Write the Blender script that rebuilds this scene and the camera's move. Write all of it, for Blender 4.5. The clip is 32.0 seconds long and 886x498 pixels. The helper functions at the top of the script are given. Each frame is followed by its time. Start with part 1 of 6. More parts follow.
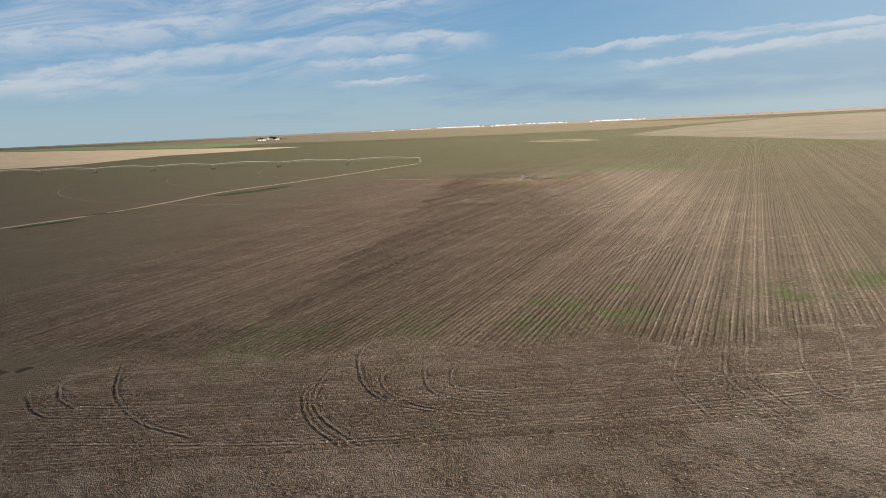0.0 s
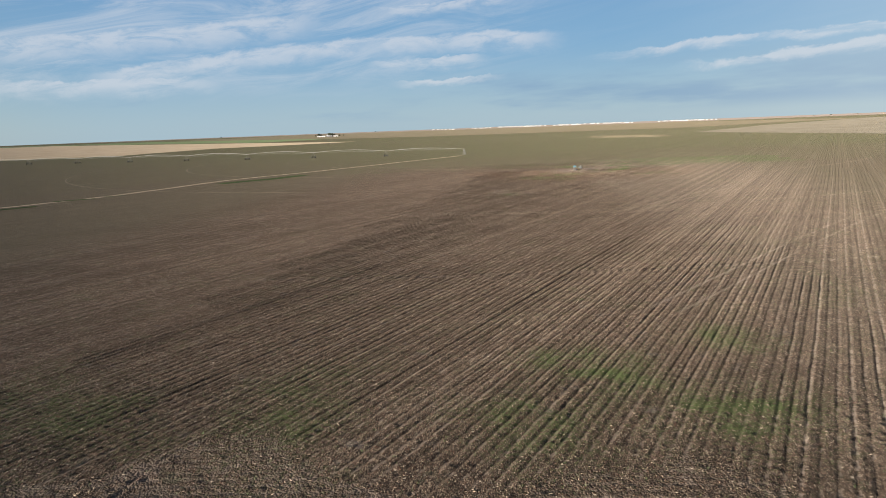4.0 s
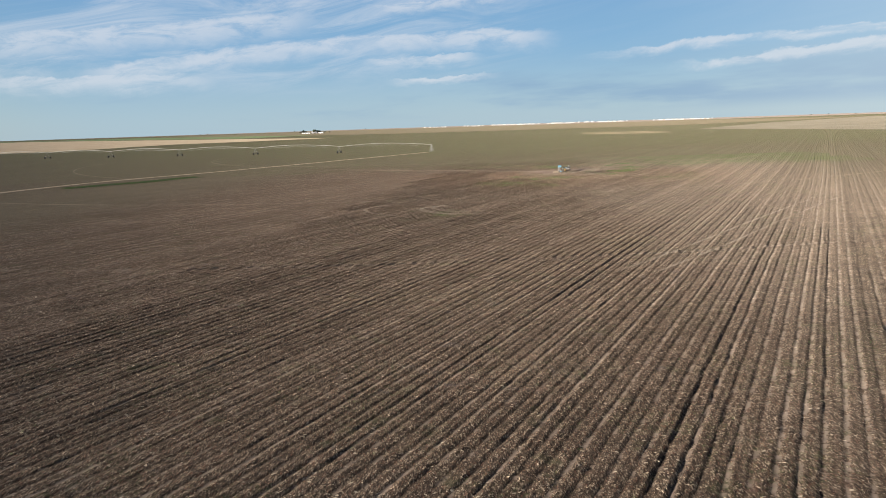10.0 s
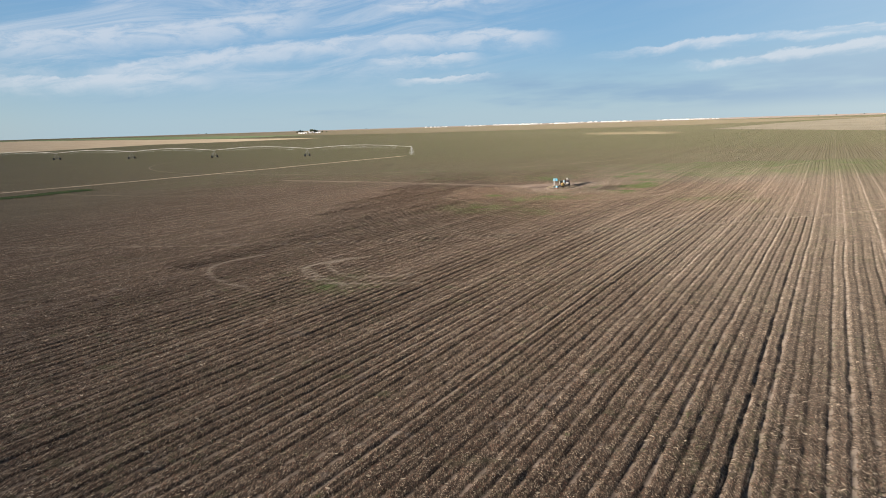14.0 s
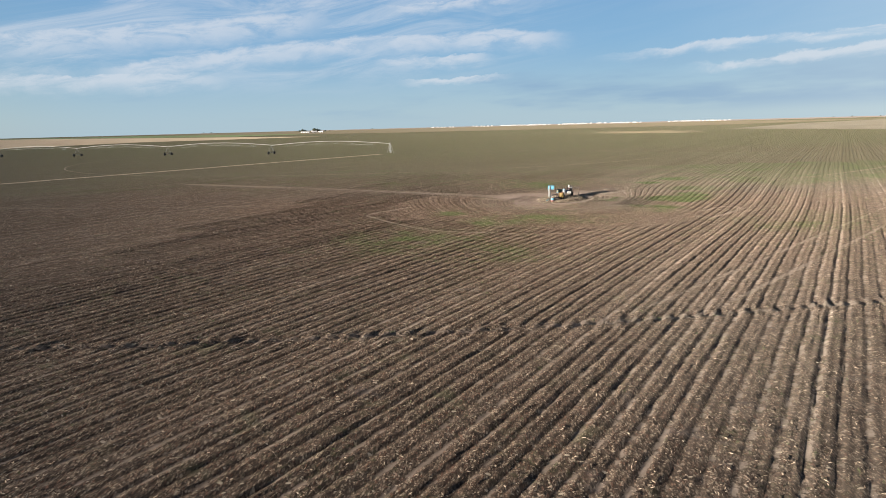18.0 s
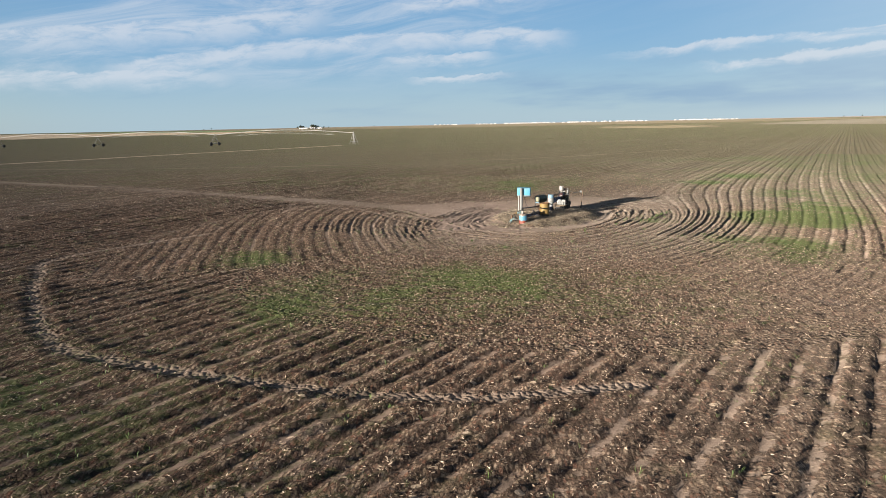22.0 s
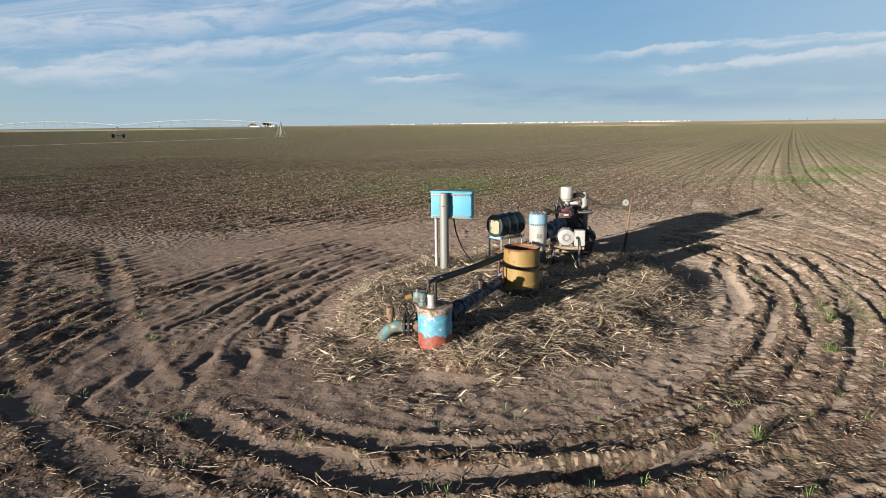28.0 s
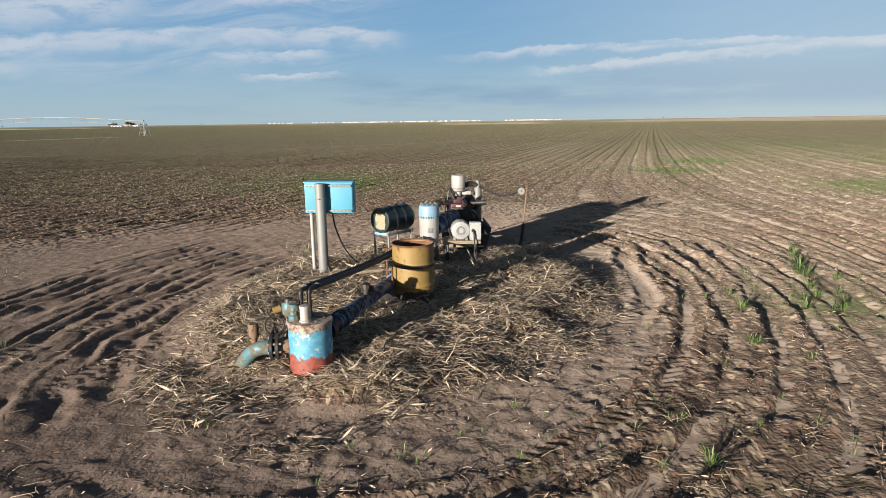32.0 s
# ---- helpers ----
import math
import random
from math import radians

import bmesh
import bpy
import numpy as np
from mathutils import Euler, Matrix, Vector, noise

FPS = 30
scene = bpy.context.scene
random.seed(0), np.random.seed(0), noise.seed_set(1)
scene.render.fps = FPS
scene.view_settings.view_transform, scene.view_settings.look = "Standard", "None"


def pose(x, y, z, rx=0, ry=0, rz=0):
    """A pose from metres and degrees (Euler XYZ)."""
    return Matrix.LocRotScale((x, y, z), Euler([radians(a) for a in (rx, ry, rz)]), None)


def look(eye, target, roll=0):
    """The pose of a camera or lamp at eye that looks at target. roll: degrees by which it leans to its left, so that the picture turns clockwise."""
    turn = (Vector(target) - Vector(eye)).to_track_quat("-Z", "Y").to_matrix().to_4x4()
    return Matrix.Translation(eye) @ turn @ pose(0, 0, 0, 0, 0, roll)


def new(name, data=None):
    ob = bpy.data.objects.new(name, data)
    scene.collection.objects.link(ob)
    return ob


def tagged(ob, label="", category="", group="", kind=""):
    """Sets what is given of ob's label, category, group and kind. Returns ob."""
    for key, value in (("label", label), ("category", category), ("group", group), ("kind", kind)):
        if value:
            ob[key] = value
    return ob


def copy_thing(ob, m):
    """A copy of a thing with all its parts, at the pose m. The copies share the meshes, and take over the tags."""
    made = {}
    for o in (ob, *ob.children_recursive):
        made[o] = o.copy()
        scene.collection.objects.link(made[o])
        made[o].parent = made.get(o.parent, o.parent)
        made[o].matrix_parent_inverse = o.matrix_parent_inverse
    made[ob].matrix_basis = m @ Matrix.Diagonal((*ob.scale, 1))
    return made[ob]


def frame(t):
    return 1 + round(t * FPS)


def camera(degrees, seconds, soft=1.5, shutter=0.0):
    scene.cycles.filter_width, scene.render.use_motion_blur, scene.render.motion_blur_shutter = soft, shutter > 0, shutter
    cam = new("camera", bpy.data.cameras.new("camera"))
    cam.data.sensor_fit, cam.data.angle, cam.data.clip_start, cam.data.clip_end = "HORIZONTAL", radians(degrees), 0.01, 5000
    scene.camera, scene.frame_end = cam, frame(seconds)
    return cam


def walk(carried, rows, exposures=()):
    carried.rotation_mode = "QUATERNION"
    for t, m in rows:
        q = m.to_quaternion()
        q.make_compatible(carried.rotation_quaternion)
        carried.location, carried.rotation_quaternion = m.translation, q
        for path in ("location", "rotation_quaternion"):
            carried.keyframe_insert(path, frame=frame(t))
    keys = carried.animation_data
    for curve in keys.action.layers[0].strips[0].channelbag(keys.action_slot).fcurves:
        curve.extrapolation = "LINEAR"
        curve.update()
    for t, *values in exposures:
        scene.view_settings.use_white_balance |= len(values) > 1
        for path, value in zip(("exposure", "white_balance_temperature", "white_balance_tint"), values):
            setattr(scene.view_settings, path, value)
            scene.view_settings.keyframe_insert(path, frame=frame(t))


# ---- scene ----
cam = camera(70.4, 32.0, 0.6)
PATH = [
    (0.0, (-35.255, -272.738, 25.277), (-35.263, -270.580, 24.848), -2.70),
    (0.5, (-33.904, -267.687, 25.256), (-33.929, -265.530, 24.827), -2.60),
    (1.0, (-32.483, -262.697, 25.143), (-32.597, -260.541, 24.718), -2.50),
    (1.5, (-31.231, -257.621, 25.003), (-31.394, -255.467, 24.583), -2.30),
    (2.0, (-29.988, -252.448, 24.615), (-30.177, -250.296, 24.198), -2.30),
    (2.5, (-29.000, -247.751, 23.286), (-29.205, -245.600, 22.867), -2.30),
    (4.5, (-25.003, -226.454, 15.673), (-25.218, -224.304, 15.252), -2.20),
    (5.0, (-24.048, -220.809, 14.263), (-24.261, -218.660, 13.839), -2.20),
    (5.5, (-23.159, -215.223, 13.883), (-23.368, -213.074, 13.461), -2.20),
    (6.0, (-22.259, -209.604, 13.784), (-22.468, -207.456, 13.361), -2.20),
    (6.5, (-21.408, -203.980, 13.638), (-21.616, -201.830, 13.214), -2.20),
    (7.0, (-20.627, -198.392, 13.584), (-20.833, -196.242, 13.158), -2.10),
    (7.5, (-19.895, -192.808, 13.495), (-20.098, -190.659, 13.070), -2.00),
    (8.0, (-19.148, -187.023, 13.361), (-19.351, -184.874, 12.936), -2.10),
    (8.5, (-18.415, -181.424, 13.294), (-18.616, -179.275, 12.870), -2.10),
    (9.0, (-17.774, -175.857, 13.218), (-17.971, -173.707, 12.795), -2.10),
    (9.5, (-16.979, -170.348, 13.191), (-17.174, -168.198, 12.767), -2.00),
    (10.0, (-16.228, -164.901, 13.178), (-16.422, -162.752, 12.752), -1.90),
    (10.5, (-15.428, -159.400, 13.089), (-15.620, -157.251, 12.664), -2.00),
    (11.0, (-14.682, -153.821, 13.010), (-14.878, -151.671, 12.587), -2.10),
    (11.5, (-13.961, -148.291, 12.942), (-14.159, -146.142, 12.518), -2.00),
    (12.0, (-13.177, -142.578, 12.845), (-13.377, -140.428, 12.422), -2.10),
    (13.0, (-11.822, -131.612, 12.942), (-12.026, -129.462, 12.516), -1.80),
    (13.5, (-11.163, -126.040, 12.890), (-11.366, -123.892, 12.464), -1.80),
    (15.5, (-8.547, -104.135, 11.682), (-8.752, -101.987, 11.254), -1.60),
    (16.0, (-7.871, -98.732, 11.685), (-8.075, -96.583, 11.256), -1.50),
    (16.5, (-7.172, -93.345, 11.681), (-7.377, -91.197, 11.253), -1.50),
    (17.0, (-6.437, -87.915, 11.633), (-6.657, -85.769, 11.206), -1.60),
    (17.5, (-5.771, -82.578, 11.230), (-5.997, -80.431, 10.805), -1.60),
    (18.0, (-5.203, -77.543, 9.563), (-5.433, -75.397, 9.140), -1.50),
    (18.5, (-4.606, -72.421, 7.663), (-4.841, -70.276, 7.237), -1.50),
    (19.0, (-3.983, -67.277, 6.982), (-4.218, -65.132, 6.555), -1.50),
    (19.5, (-3.363, -61.925, 7.029), (-3.600, -59.780, 6.600), -1.40),
    (20.0, (-2.829, -56.572, 6.984), (-3.068, -54.428, 6.557), -1.50),
    (20.5, (-2.220, -51.242, 6.936), (-2.461, -49.097, 6.509), -1.50),
    (21.0, (-1.465, -45.763, 7.087), (-1.707, -43.618, 6.660), -1.30),
    (21.5, (-0.979, -40.082, 6.687), (-1.220, -37.938, 6.258), -1.30),
    (22.0, (-0.443, -34.566, 5.596), (-0.686, -32.421, 5.167), -1.20),
    (22.5, (0.050, -29.315, 4.840), (-0.195, -27.171, 4.411), -1.20),
    (23.0, (0.421, -23.573, 4.836), (0.172, -21.430, 4.405), -1.20),
    (23.5, (0.692, -18.645, 5.020), (0.438, -16.502, 4.591), -1.20),
    (24.0, (0.964, -14.783, 4.564), (0.707, -12.640, 4.135), -1.00),
    (24.5, (1.228, -12.050, 3.782), (0.970, -9.909, 3.352), -0.90),
    (26.5, (1.202, -10.626, 2.702), (0.944, -8.484, 2.274), -0.70),
    (27.0, (1.014, -9.979, 2.725), (0.755, -7.836, 2.297), -0.70),
    (27.5, (0.771, -8.907, 2.814), (0.563, -6.760, 2.387), -0.60),
    (28.0, (0.587, -7.599, 2.924), (0.489, -5.444, 2.494), -0.70),
    (28.5, (0.493, -6.560, 3.050), (0.616, -4.407, 2.617), -1.00),
    (29.0, (0.497, -6.334, 3.098), (0.710, -4.188, 2.662), -1.10),
    (29.5, (0.527, -6.304, 3.176), (0.771, -4.161, 2.738), -1.10),
    (30.0, (0.550, -6.434, 3.200), (0.814, -4.294, 2.762), -1.10),
    (30.5, (0.549, -6.607, 3.026), (0.826, -4.468, 2.589), -1.00),
    (31.0, (0.507, -6.634, 2.758), (0.796, -4.497, 2.321), -1.00),
    (31.5, (0.504, -6.606, 2.584), (0.801, -4.469, 2.147), -0.90),
    (32.0, (0.623, -6.151, 2.609), (0.924, -4.016, 2.170), -0.80),
]
STOPS = 1.24
walk(cam, [(t, look(eye, target, roll)) for t, eye, target, roll in PATH], [(0.0, STOPS - 0.20), (2.0, STOPS - 0.20), (5.0, STOPS - 0.06), (16.0, STOPS), (26.0, STOPS), (29.0, STOPS - 0.12), (32.0, STOPS - 0.13)])

# ---- node helpers ----


def math_node(nt, op, a, b=0.0, c=0.0, clamp=False):
    n = nt.nodes.new("ShaderNodeMath")
    n.operation, n.use_clamp = op, clamp
    for i, value in enumerate((a, b, c)):
        if isinstance(value, (int, float)):
            n.inputs[i].default_value = value
        else:
            nt.links.new(value, n.inputs[i])
    return n.outputs[0]


def vec_node(nt, op, a, b):
    n = nt.nodes.new("ShaderNodeVectorMath")
    n.operation = op
    for i, value in enumerate((a, b)):
        if isinstance(value, tuple):
            n.inputs[i].default_value = value
        else:
            nt.links.new(value, n.inputs[i])
    return n.outputs["Value"] if op == "DOT_PRODUCT" else n.outputs[0]


def noise_node(nt, vec, scale, detail=3.0, rough=0.55, warp=0.0):
    n = nt.nodes.new("ShaderNodeTexNoise")
    n.inputs["Scale"].default_value, n.inputs["Detail"].default_value = scale, detail
    n.inputs["Roughness"].default_value, n.inputs["Distortion"].default_value = rough, warp
    nt.links.new(vec, n.inputs["Vector"])
    return n.outputs[0]


def step_node(nt, value, low, high, to_low=0.0, to_high=1.0):
    n = nt.nodes.new("ShaderNodeMapRange")
    n.interpolation_type = "SMOOTHSTEP"
    for i, v in enumerate((low, high, to_low, to_high)):
        n.inputs[i + 1].default_value = v
    nt.links.new(value, n.inputs[0])
    return n.outputs[0]


def mix_node(nt, fac, a, b, blend="MIX"):
    n = nt.nodes.new("ShaderNodeMix")
    n.data_type, n.blend_type = "RGBA", blend
    for i, value in ((0, fac), (6, a), (7, b)):
        if isinstance(value, (int, float)):
            n.inputs[i].default_value = value
        elif isinstance(value, tuple):
            n.inputs[i].default_value = (*value, 1.0)
        else:
            nt.links.new(value, n.inputs[i])
    return n.outputs[2]


def attr_node(nt, name):
    n = nt.nodes.new("ShaderNodeAttribute")
    n.attribute_name = name
    return n


def bump_node(nt, height, strength, distance, normal=None):
    n = nt.nodes.new("ShaderNodeBump")
    n.inputs["Strength"].default_value, n.inputs["Distance"].default_value = strength, distance
    nt.links.new(height, n.inputs["Height"])
    if normal is not None:
        nt.links.new(normal, n.inputs["Normal"])
    return n.outputs[0]


# ---- world and sun: late light from behind, 8 degrees high, falling 44 degrees to the right of +y ----
SUN_UP, SUN_TO = radians(8.0), radians(44.0)
world = bpy.data.worlds.new("evening_sky")
scene.world, world.use_nodes = world, True
wt = world.node_tree
sky = wt.nodes.new("ShaderNodeTexSky")
sky.sky_type, sky.sun_disc = "NISHITA", False
sky.sun_elevation, sky.sun_rotation = SUN_UP, SUN_TO + math.pi
sky.altitude, sky.air_density, sky.dust_density, sky.ozone_density = 900.0, 1.0, 0.6, 1.6
sky_dir = wt.nodes.new("ShaderNodeTexCoord").outputs["Generated"]
sep = wt.nodes.new("ShaderNodeSeparateXYZ")
wt.links.new(sky_dir, sep.inputs[0])
azim = math_node(wt, "ARCTAN2", sep.outputs[0], sep.outputs[1])
elev = math_node(wt, "ARCSINE", sep.outputs[2])


def sky_plane(ka, ke, tilt):
    n = wt.nodes.new("ShaderNodeCombineXYZ")
    wt.links.new(math_node(wt, "MULTIPLY", azim, ka), n.inputs[0])
    wt.links.new(math_node(wt, "MULTIPLY", math_node(wt, "SUBTRACT", elev, math_node(wt, "MULTIPLY", azim, tilt)), ke), n.inputs[1])
    return n.outputs[0]


def cloud_band(base, tilt, curve, at, top, under, a0, a1, soft):
    """A bank of cloud along a bowed line: a crisp puffed top, a soft underside."""
    turn = math_node(wt, "SUBTRACT", azim, at)
    line = math_node(wt, "MULTIPLY_ADD", turn, tilt, math_node(wt, "MULTIPLY_ADD", math_node(wt, "MULTIPLY", turn, turn), curve, base))
    off = math_node(wt, "SUBTRACT", math_node(wt, "ADD", elev, wob), line)
    body = math_node(wt, "MULTIPLY", step_node(wt, off, top, top * 0.35), step_node(wt, off, -under, 0.0))
    ends = math_node(wt, "MULTIPLY", step_node(wt, azim, a0, a0 + soft), step_node(wt, azim, a1, a1 - soft))
    return math_node(wt, "MULTIPLY", body, ends)


wob = math_node(wt, "MULTIPLY_ADD", noise_node(wt, sky_plane(20.0, 42.0, 0.06), 1.0, 6.0, 0.62, 0.3), 0.026, -0.013)
puffs = noise_node(wt, sky_plane(15.0, 48.0, 0.08), 1.0, 7.0, 0.64, 0.5)
veil = noise_node(wt, sky_plane(4.5, 26.0, 0.16), 1.0, 8.0, 0.66, 0.9)
bands = cloud_band(0.130, 0.0, -0.20, -0.08, 0.013, 0.030, -0.62, 0.115, 0.09)
for spec in ((0.107, 0.0, -0.17, 0.45, 0.006, 0.012, 0.10, 1.2, 0.16), (0.076, 0.055, 0.0, 0.334, 0.007, 0.012, 0.24, 1.2, 0.08), (0.099, 0.02, 0.0, -0.12, 0.006, 0.018, -0.23, 0.0, 0.07),
             (0.070, 0.05, 0.0, -0.09, 0.004, 0.010, -0.19, 0.02, 0.08), (0.150, 0.105, 0.0, -0.42, 0.014, 0.040, -1.4, -0.20, 0.16), (0.076, 0.02, 0.0, -0.55, 0.008, 0.026, -1.2, -0.36, 0.14),
             (0.178, 0.055, 0.0, -0.10, 0.007, 0.018, -0.24, 0.06, 0.10)):
    bands = math_node(wt, "MAXIMUM", bands, cloud_band(*spec))
thick = math_node(wt, "MULTIPLY", bands, step_node(wt, puffs, 0.30, 0.58, 0.25, 1.0))
thin = math_node(wt, "MULTIPLY", step_node(wt, veil, 0.40, 0.70), math_node(wt, "MULTIPLY", step_node(wt, elev, 0.035, 0.11), step_node(wt, math_node(wt, "MULTIPLY_ADD", elev, -1.2, azim), 0.02, -0.42, 0.06, 0.80)))
cloud = math_node(wt, "MULTIPLY", math_node(wt, "MAXIMUM", thick, thin), 0.62, clamp=True)
# blue-grey evening haze lies over the low sky away from the sun
haze = mix_node(wt, step_node(wt, elev, 0.0, 0.13), (2.9, 4.05, 4.85), (1.65, 3.15, 4.85))
haze = mix_node(wt, step_node(wt, elev, 0.08, 0.40), haze, (0.8, 1.95, 4.1))
off_sun = step_node(wt, vec_node(wt, "DOT_PRODUCT", sky_dir, (math.sin(SUN_TO), math.cos(SUN_TO), 0.0)), -0.6, 0.3)
paint = mix_node(wt, math_node(wt, "MULTIPLY", off_sun, step_node(wt, elev, 1.2, 0.2, 0.15, 0.9)), sky.outputs[0], haze)
bank_noise = noise_node(wt, sky_plane(4.0, 26.0, 0.03), 1.0, 4.0, 0.55)
grey_low = math_node(wt, "MULTIPLY", math_node(wt, "MULTIPLY", step_node(wt, elev, 0.005, 0.03), step_node(wt, elev, 0.11, 0.05)), step_node(wt, math_node(wt, "MULTIPLY_ADD", azim, 0.35, bank_noise), 0.42, 0.70))
paint = mix_node(wt, math_node(wt, "MULTIPLY", grey_low, 0.75), paint, (1.85, 2.95, 4.25))
paint = mix_node(wt, cloud, paint, (5.3, 5.5, 5.9))
paint = mix_node(wt, step_node(wt, azim, 0.15, 0.65, 0.0, 0.22), paint, (6.0, 6.4, 6.4))
# the evening sky darkens towards the zenith
paint = mix_node(wt, step_node(wt, elev, 0.20, 0.55, 0.0, 0.88), paint, (0.12, 0.22, 0.45))
back = wt.nodes["Background"]
back.inputs["Strength"].default_value = 0.0595
wt.links.new(paint, back.inputs["Color"])
sun = new("sun", bpy.data.lights.new("sun", "SUN"))
sun.data.energy, sun.data.angle, sun.data.color = 5.0, radians(0.6), (1.0, 0.91, 0.795)
sun.matrix_world = look((-60 * math.sin(SUN_TO), -60 * math.cos(SUN_TO), 60 * math.tan(SUN_UP)), (0, 0, 0))

# ---- materials ----
ROW = radians(26.3)
CA, SA = math.cos(ROW), math.sin(ROW)
PITCH = 0.77


def blank(name, rough=0.8, metal=0.0):
    m = bpy.data.materials.new(name)
    m.use_nodes = True
    b = m.node_tree.nodes["Principled BSDF"]
    b.inputs["Roughness"].default_value, b.inputs["Metallic"].default_value = rough, metal
    return m, m.node_tree, b


def place(nt):
    return nt.nodes.new("ShaderNodeNewGeometry").outputs["Position"]


def ground_material():
    m, nt, b = blank("tilled_soil", 0.95)
    b.inputs["Specular IOR Level"].default_value, b.inputs["Diffuse Roughness"].default_value = 0.1, 1.0
    pos = place(nt)
    cover = attr_node(nt, "cover")
    part3 = nt.nodes.new("ShaderNodeSeparateColor")
    nt.links.new(cover.outputs["Color"], part3.inputs[0])
    straw, green, pale = part3.outputs
    rows = cover.outputs["Alpha"]
    outer = attr_node(nt, "outer").outputs["Fac"]
    times = lambda a, c: math_node(nt, "MULTIPLY", a, c)
    plus = lambda a, c: math_node(nt, "ADD", a, c)
    less = lambda a: math_node(nt, "SUBTRACT", 1.0, a)
    big = noise_node(nt, pos, 0.035, 4.0)
    mid = noise_node(nt, pos, 0.55, 4.0, 0.6)
    clump = noise_node(nt, pos, 2.4, 4.0, 0.65)
    fine = noise_node(nt, pos, 26.0, 3.0, 0.65)
    crumbs = noise_node(nt, pos, 11.0, 4.0, 0.68)
    # where in its row a place lies: a littered ridge, a steep side, a bare furrow rising to the next
    phase = plus(attr_node(nt, "phase").outputs["Fac"], plus(math_node(nt, "MULTIPLY_ADD", clump, 0.26, -0.13), math_node(nt, "MULTIPLY_ADD", crumbs, 0.30, -0.15)))
    p = math_node(nt, "FRACT", phase)
    row_id = nt.nodes.new("ShaderNodeTexWhiteNoise")
    row_id.noise_dimensions = "1D"
    nt.links.new(math_node(nt, "FLOOR", phase), row_id.inputs["W"])
    swept = step_node(nt, plus(noise_node(nt, pos, 1.1, 3.0, 0.65), times(row_id.outputs["Value"], 0.12)), 0.42, 0.66, 0.10, 0.80)
    furrow = times(step_node(nt, p, 0.52, 0.60), step_node(nt, p, 0.95, 0.80))
    bare = times(times(furrow, rows), swept)
    off = vec_node(nt, "SUBTRACT", pos, (1.0, 1.5, 0.0))
    away2 = vec_node(nt, "DOT_PRODUCT", off, off)
    open_field = step_node(nt, away2, 60.0, 170.0)
    earth = mix_node(nt, step_node(nt, big, 0.32, 0.68), (0.128, 0.095, 0.075), (0.176, 0.130, 0.102))
    earth = mix_node(nt, step_node(nt, mid, 0.30, 0.70), earth, (0.225, 0.168, 0.134))
    earth = mix_node(nt, math_node(nt, "MULTIPLY_ADD", open_field, -0.55, 0.55), earth, mix_node(nt, step_node(nt, clump, 0.36, 0.62), (0.130, 0.094, 0.080), (0.212, 0.160, 0.136)))
    # low spots between crumbs coloured darker, standing in for their shade
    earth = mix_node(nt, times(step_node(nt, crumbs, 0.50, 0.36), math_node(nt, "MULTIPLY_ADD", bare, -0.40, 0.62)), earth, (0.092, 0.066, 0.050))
    # pale carries dusty tracks and the sun brightening painted across the field
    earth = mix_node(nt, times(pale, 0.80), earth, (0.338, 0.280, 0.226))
    earth = mix_node(nt, times(bare, 0.35), earth, (0.250, 0.198, 0.162))
    # chips of leaf and husk lie two ways across each other
    picks = []
    for turn, scale in ((0.35, 15.0), (1.85, 18.0)):
        way = nt.nodes.new("ShaderNodeMapping")
        way.inputs["Rotation"].default_value, way.inputs["Scale"].default_value = (0.0, 0.0, turn), (1.0, 0.36, 0.0)
        nt.links.new(vec_node(nt, "ADD", pos, (turn, 0.0, 0.0)), way.inputs["Vector"])
        cell = nt.nodes.new("ShaderNodeTexVoronoi")
        cell.inputs["Scale"].default_value = scale
        nt.links.new(way.outputs[0], cell.inputs["Vector"])
        pick = nt.nodes.new("ShaderNodeSeparateColor")
        nt.links.new(cell.outputs["Color"], pick.inputs[0])
        picks.append((pick.outputs[0], pick.outputs[1], cell.outputs["Distance"]))
    which = step_node(nt, noise_node(nt, pos, 5.0, 1.0), 0.49, 0.51)
    pick_a, pick_b, edge_d = [mix_node(nt, which, picks[0][k], picks[1][k]) for k in range(3)]
    chip = mix_node(nt, step_node(nt, pick_a, 0.10, 0.55), (0.060, 0.043, 0.033), (0.225, 0.158, 0.114))
    chip = mix_node(nt, step_node(nt, pick_a, 0.60, 0.88), chip, (0.40, 0.315, 0.23))
    chip = mix_node(nt, times(step_node(nt, pick_b, 0.82, 0.86), 0.55), chip, (0.225, 0.105, 0.068))
    # gaps at the chip edges painted almost black, as shade between them
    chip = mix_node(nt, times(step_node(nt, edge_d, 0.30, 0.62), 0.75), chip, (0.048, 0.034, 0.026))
    amount = plus(times(rows, less(times(furrow, swept))), times(less(rows), times(straw, 0.9)))
    amount = times(amount, math_node(nt, "MULTIPLY_ADD", straw, 0.5, 0.72))
    litter = step_node(nt, plus(amount, math_node(nt, "MULTIPLY_ADD", clump, 1.5, -0.75)), 0.22, 0.46)
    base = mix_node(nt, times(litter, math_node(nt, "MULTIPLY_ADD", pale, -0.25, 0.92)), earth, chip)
    # stubble, shoots and red subsoil tint the rows by the stride
    for seed, low, tint in ((0.0, 0.56, (0.118, 0.122, 0.066)), (31.0, 0.58, (0.205, 0.128, 0.098)), (67.0, 0.58, (0.168, 0.146, 0.140))):
        spot = noise_node(nt, vec_node(nt, "ADD", pos, (seed, seed, 0.0)), 0.45, 5.0, 0.68)
        base = mix_node(nt, times(step_node(nt, spot, low, low + 0.16, 0.0, 0.48), open_field), base, tint)
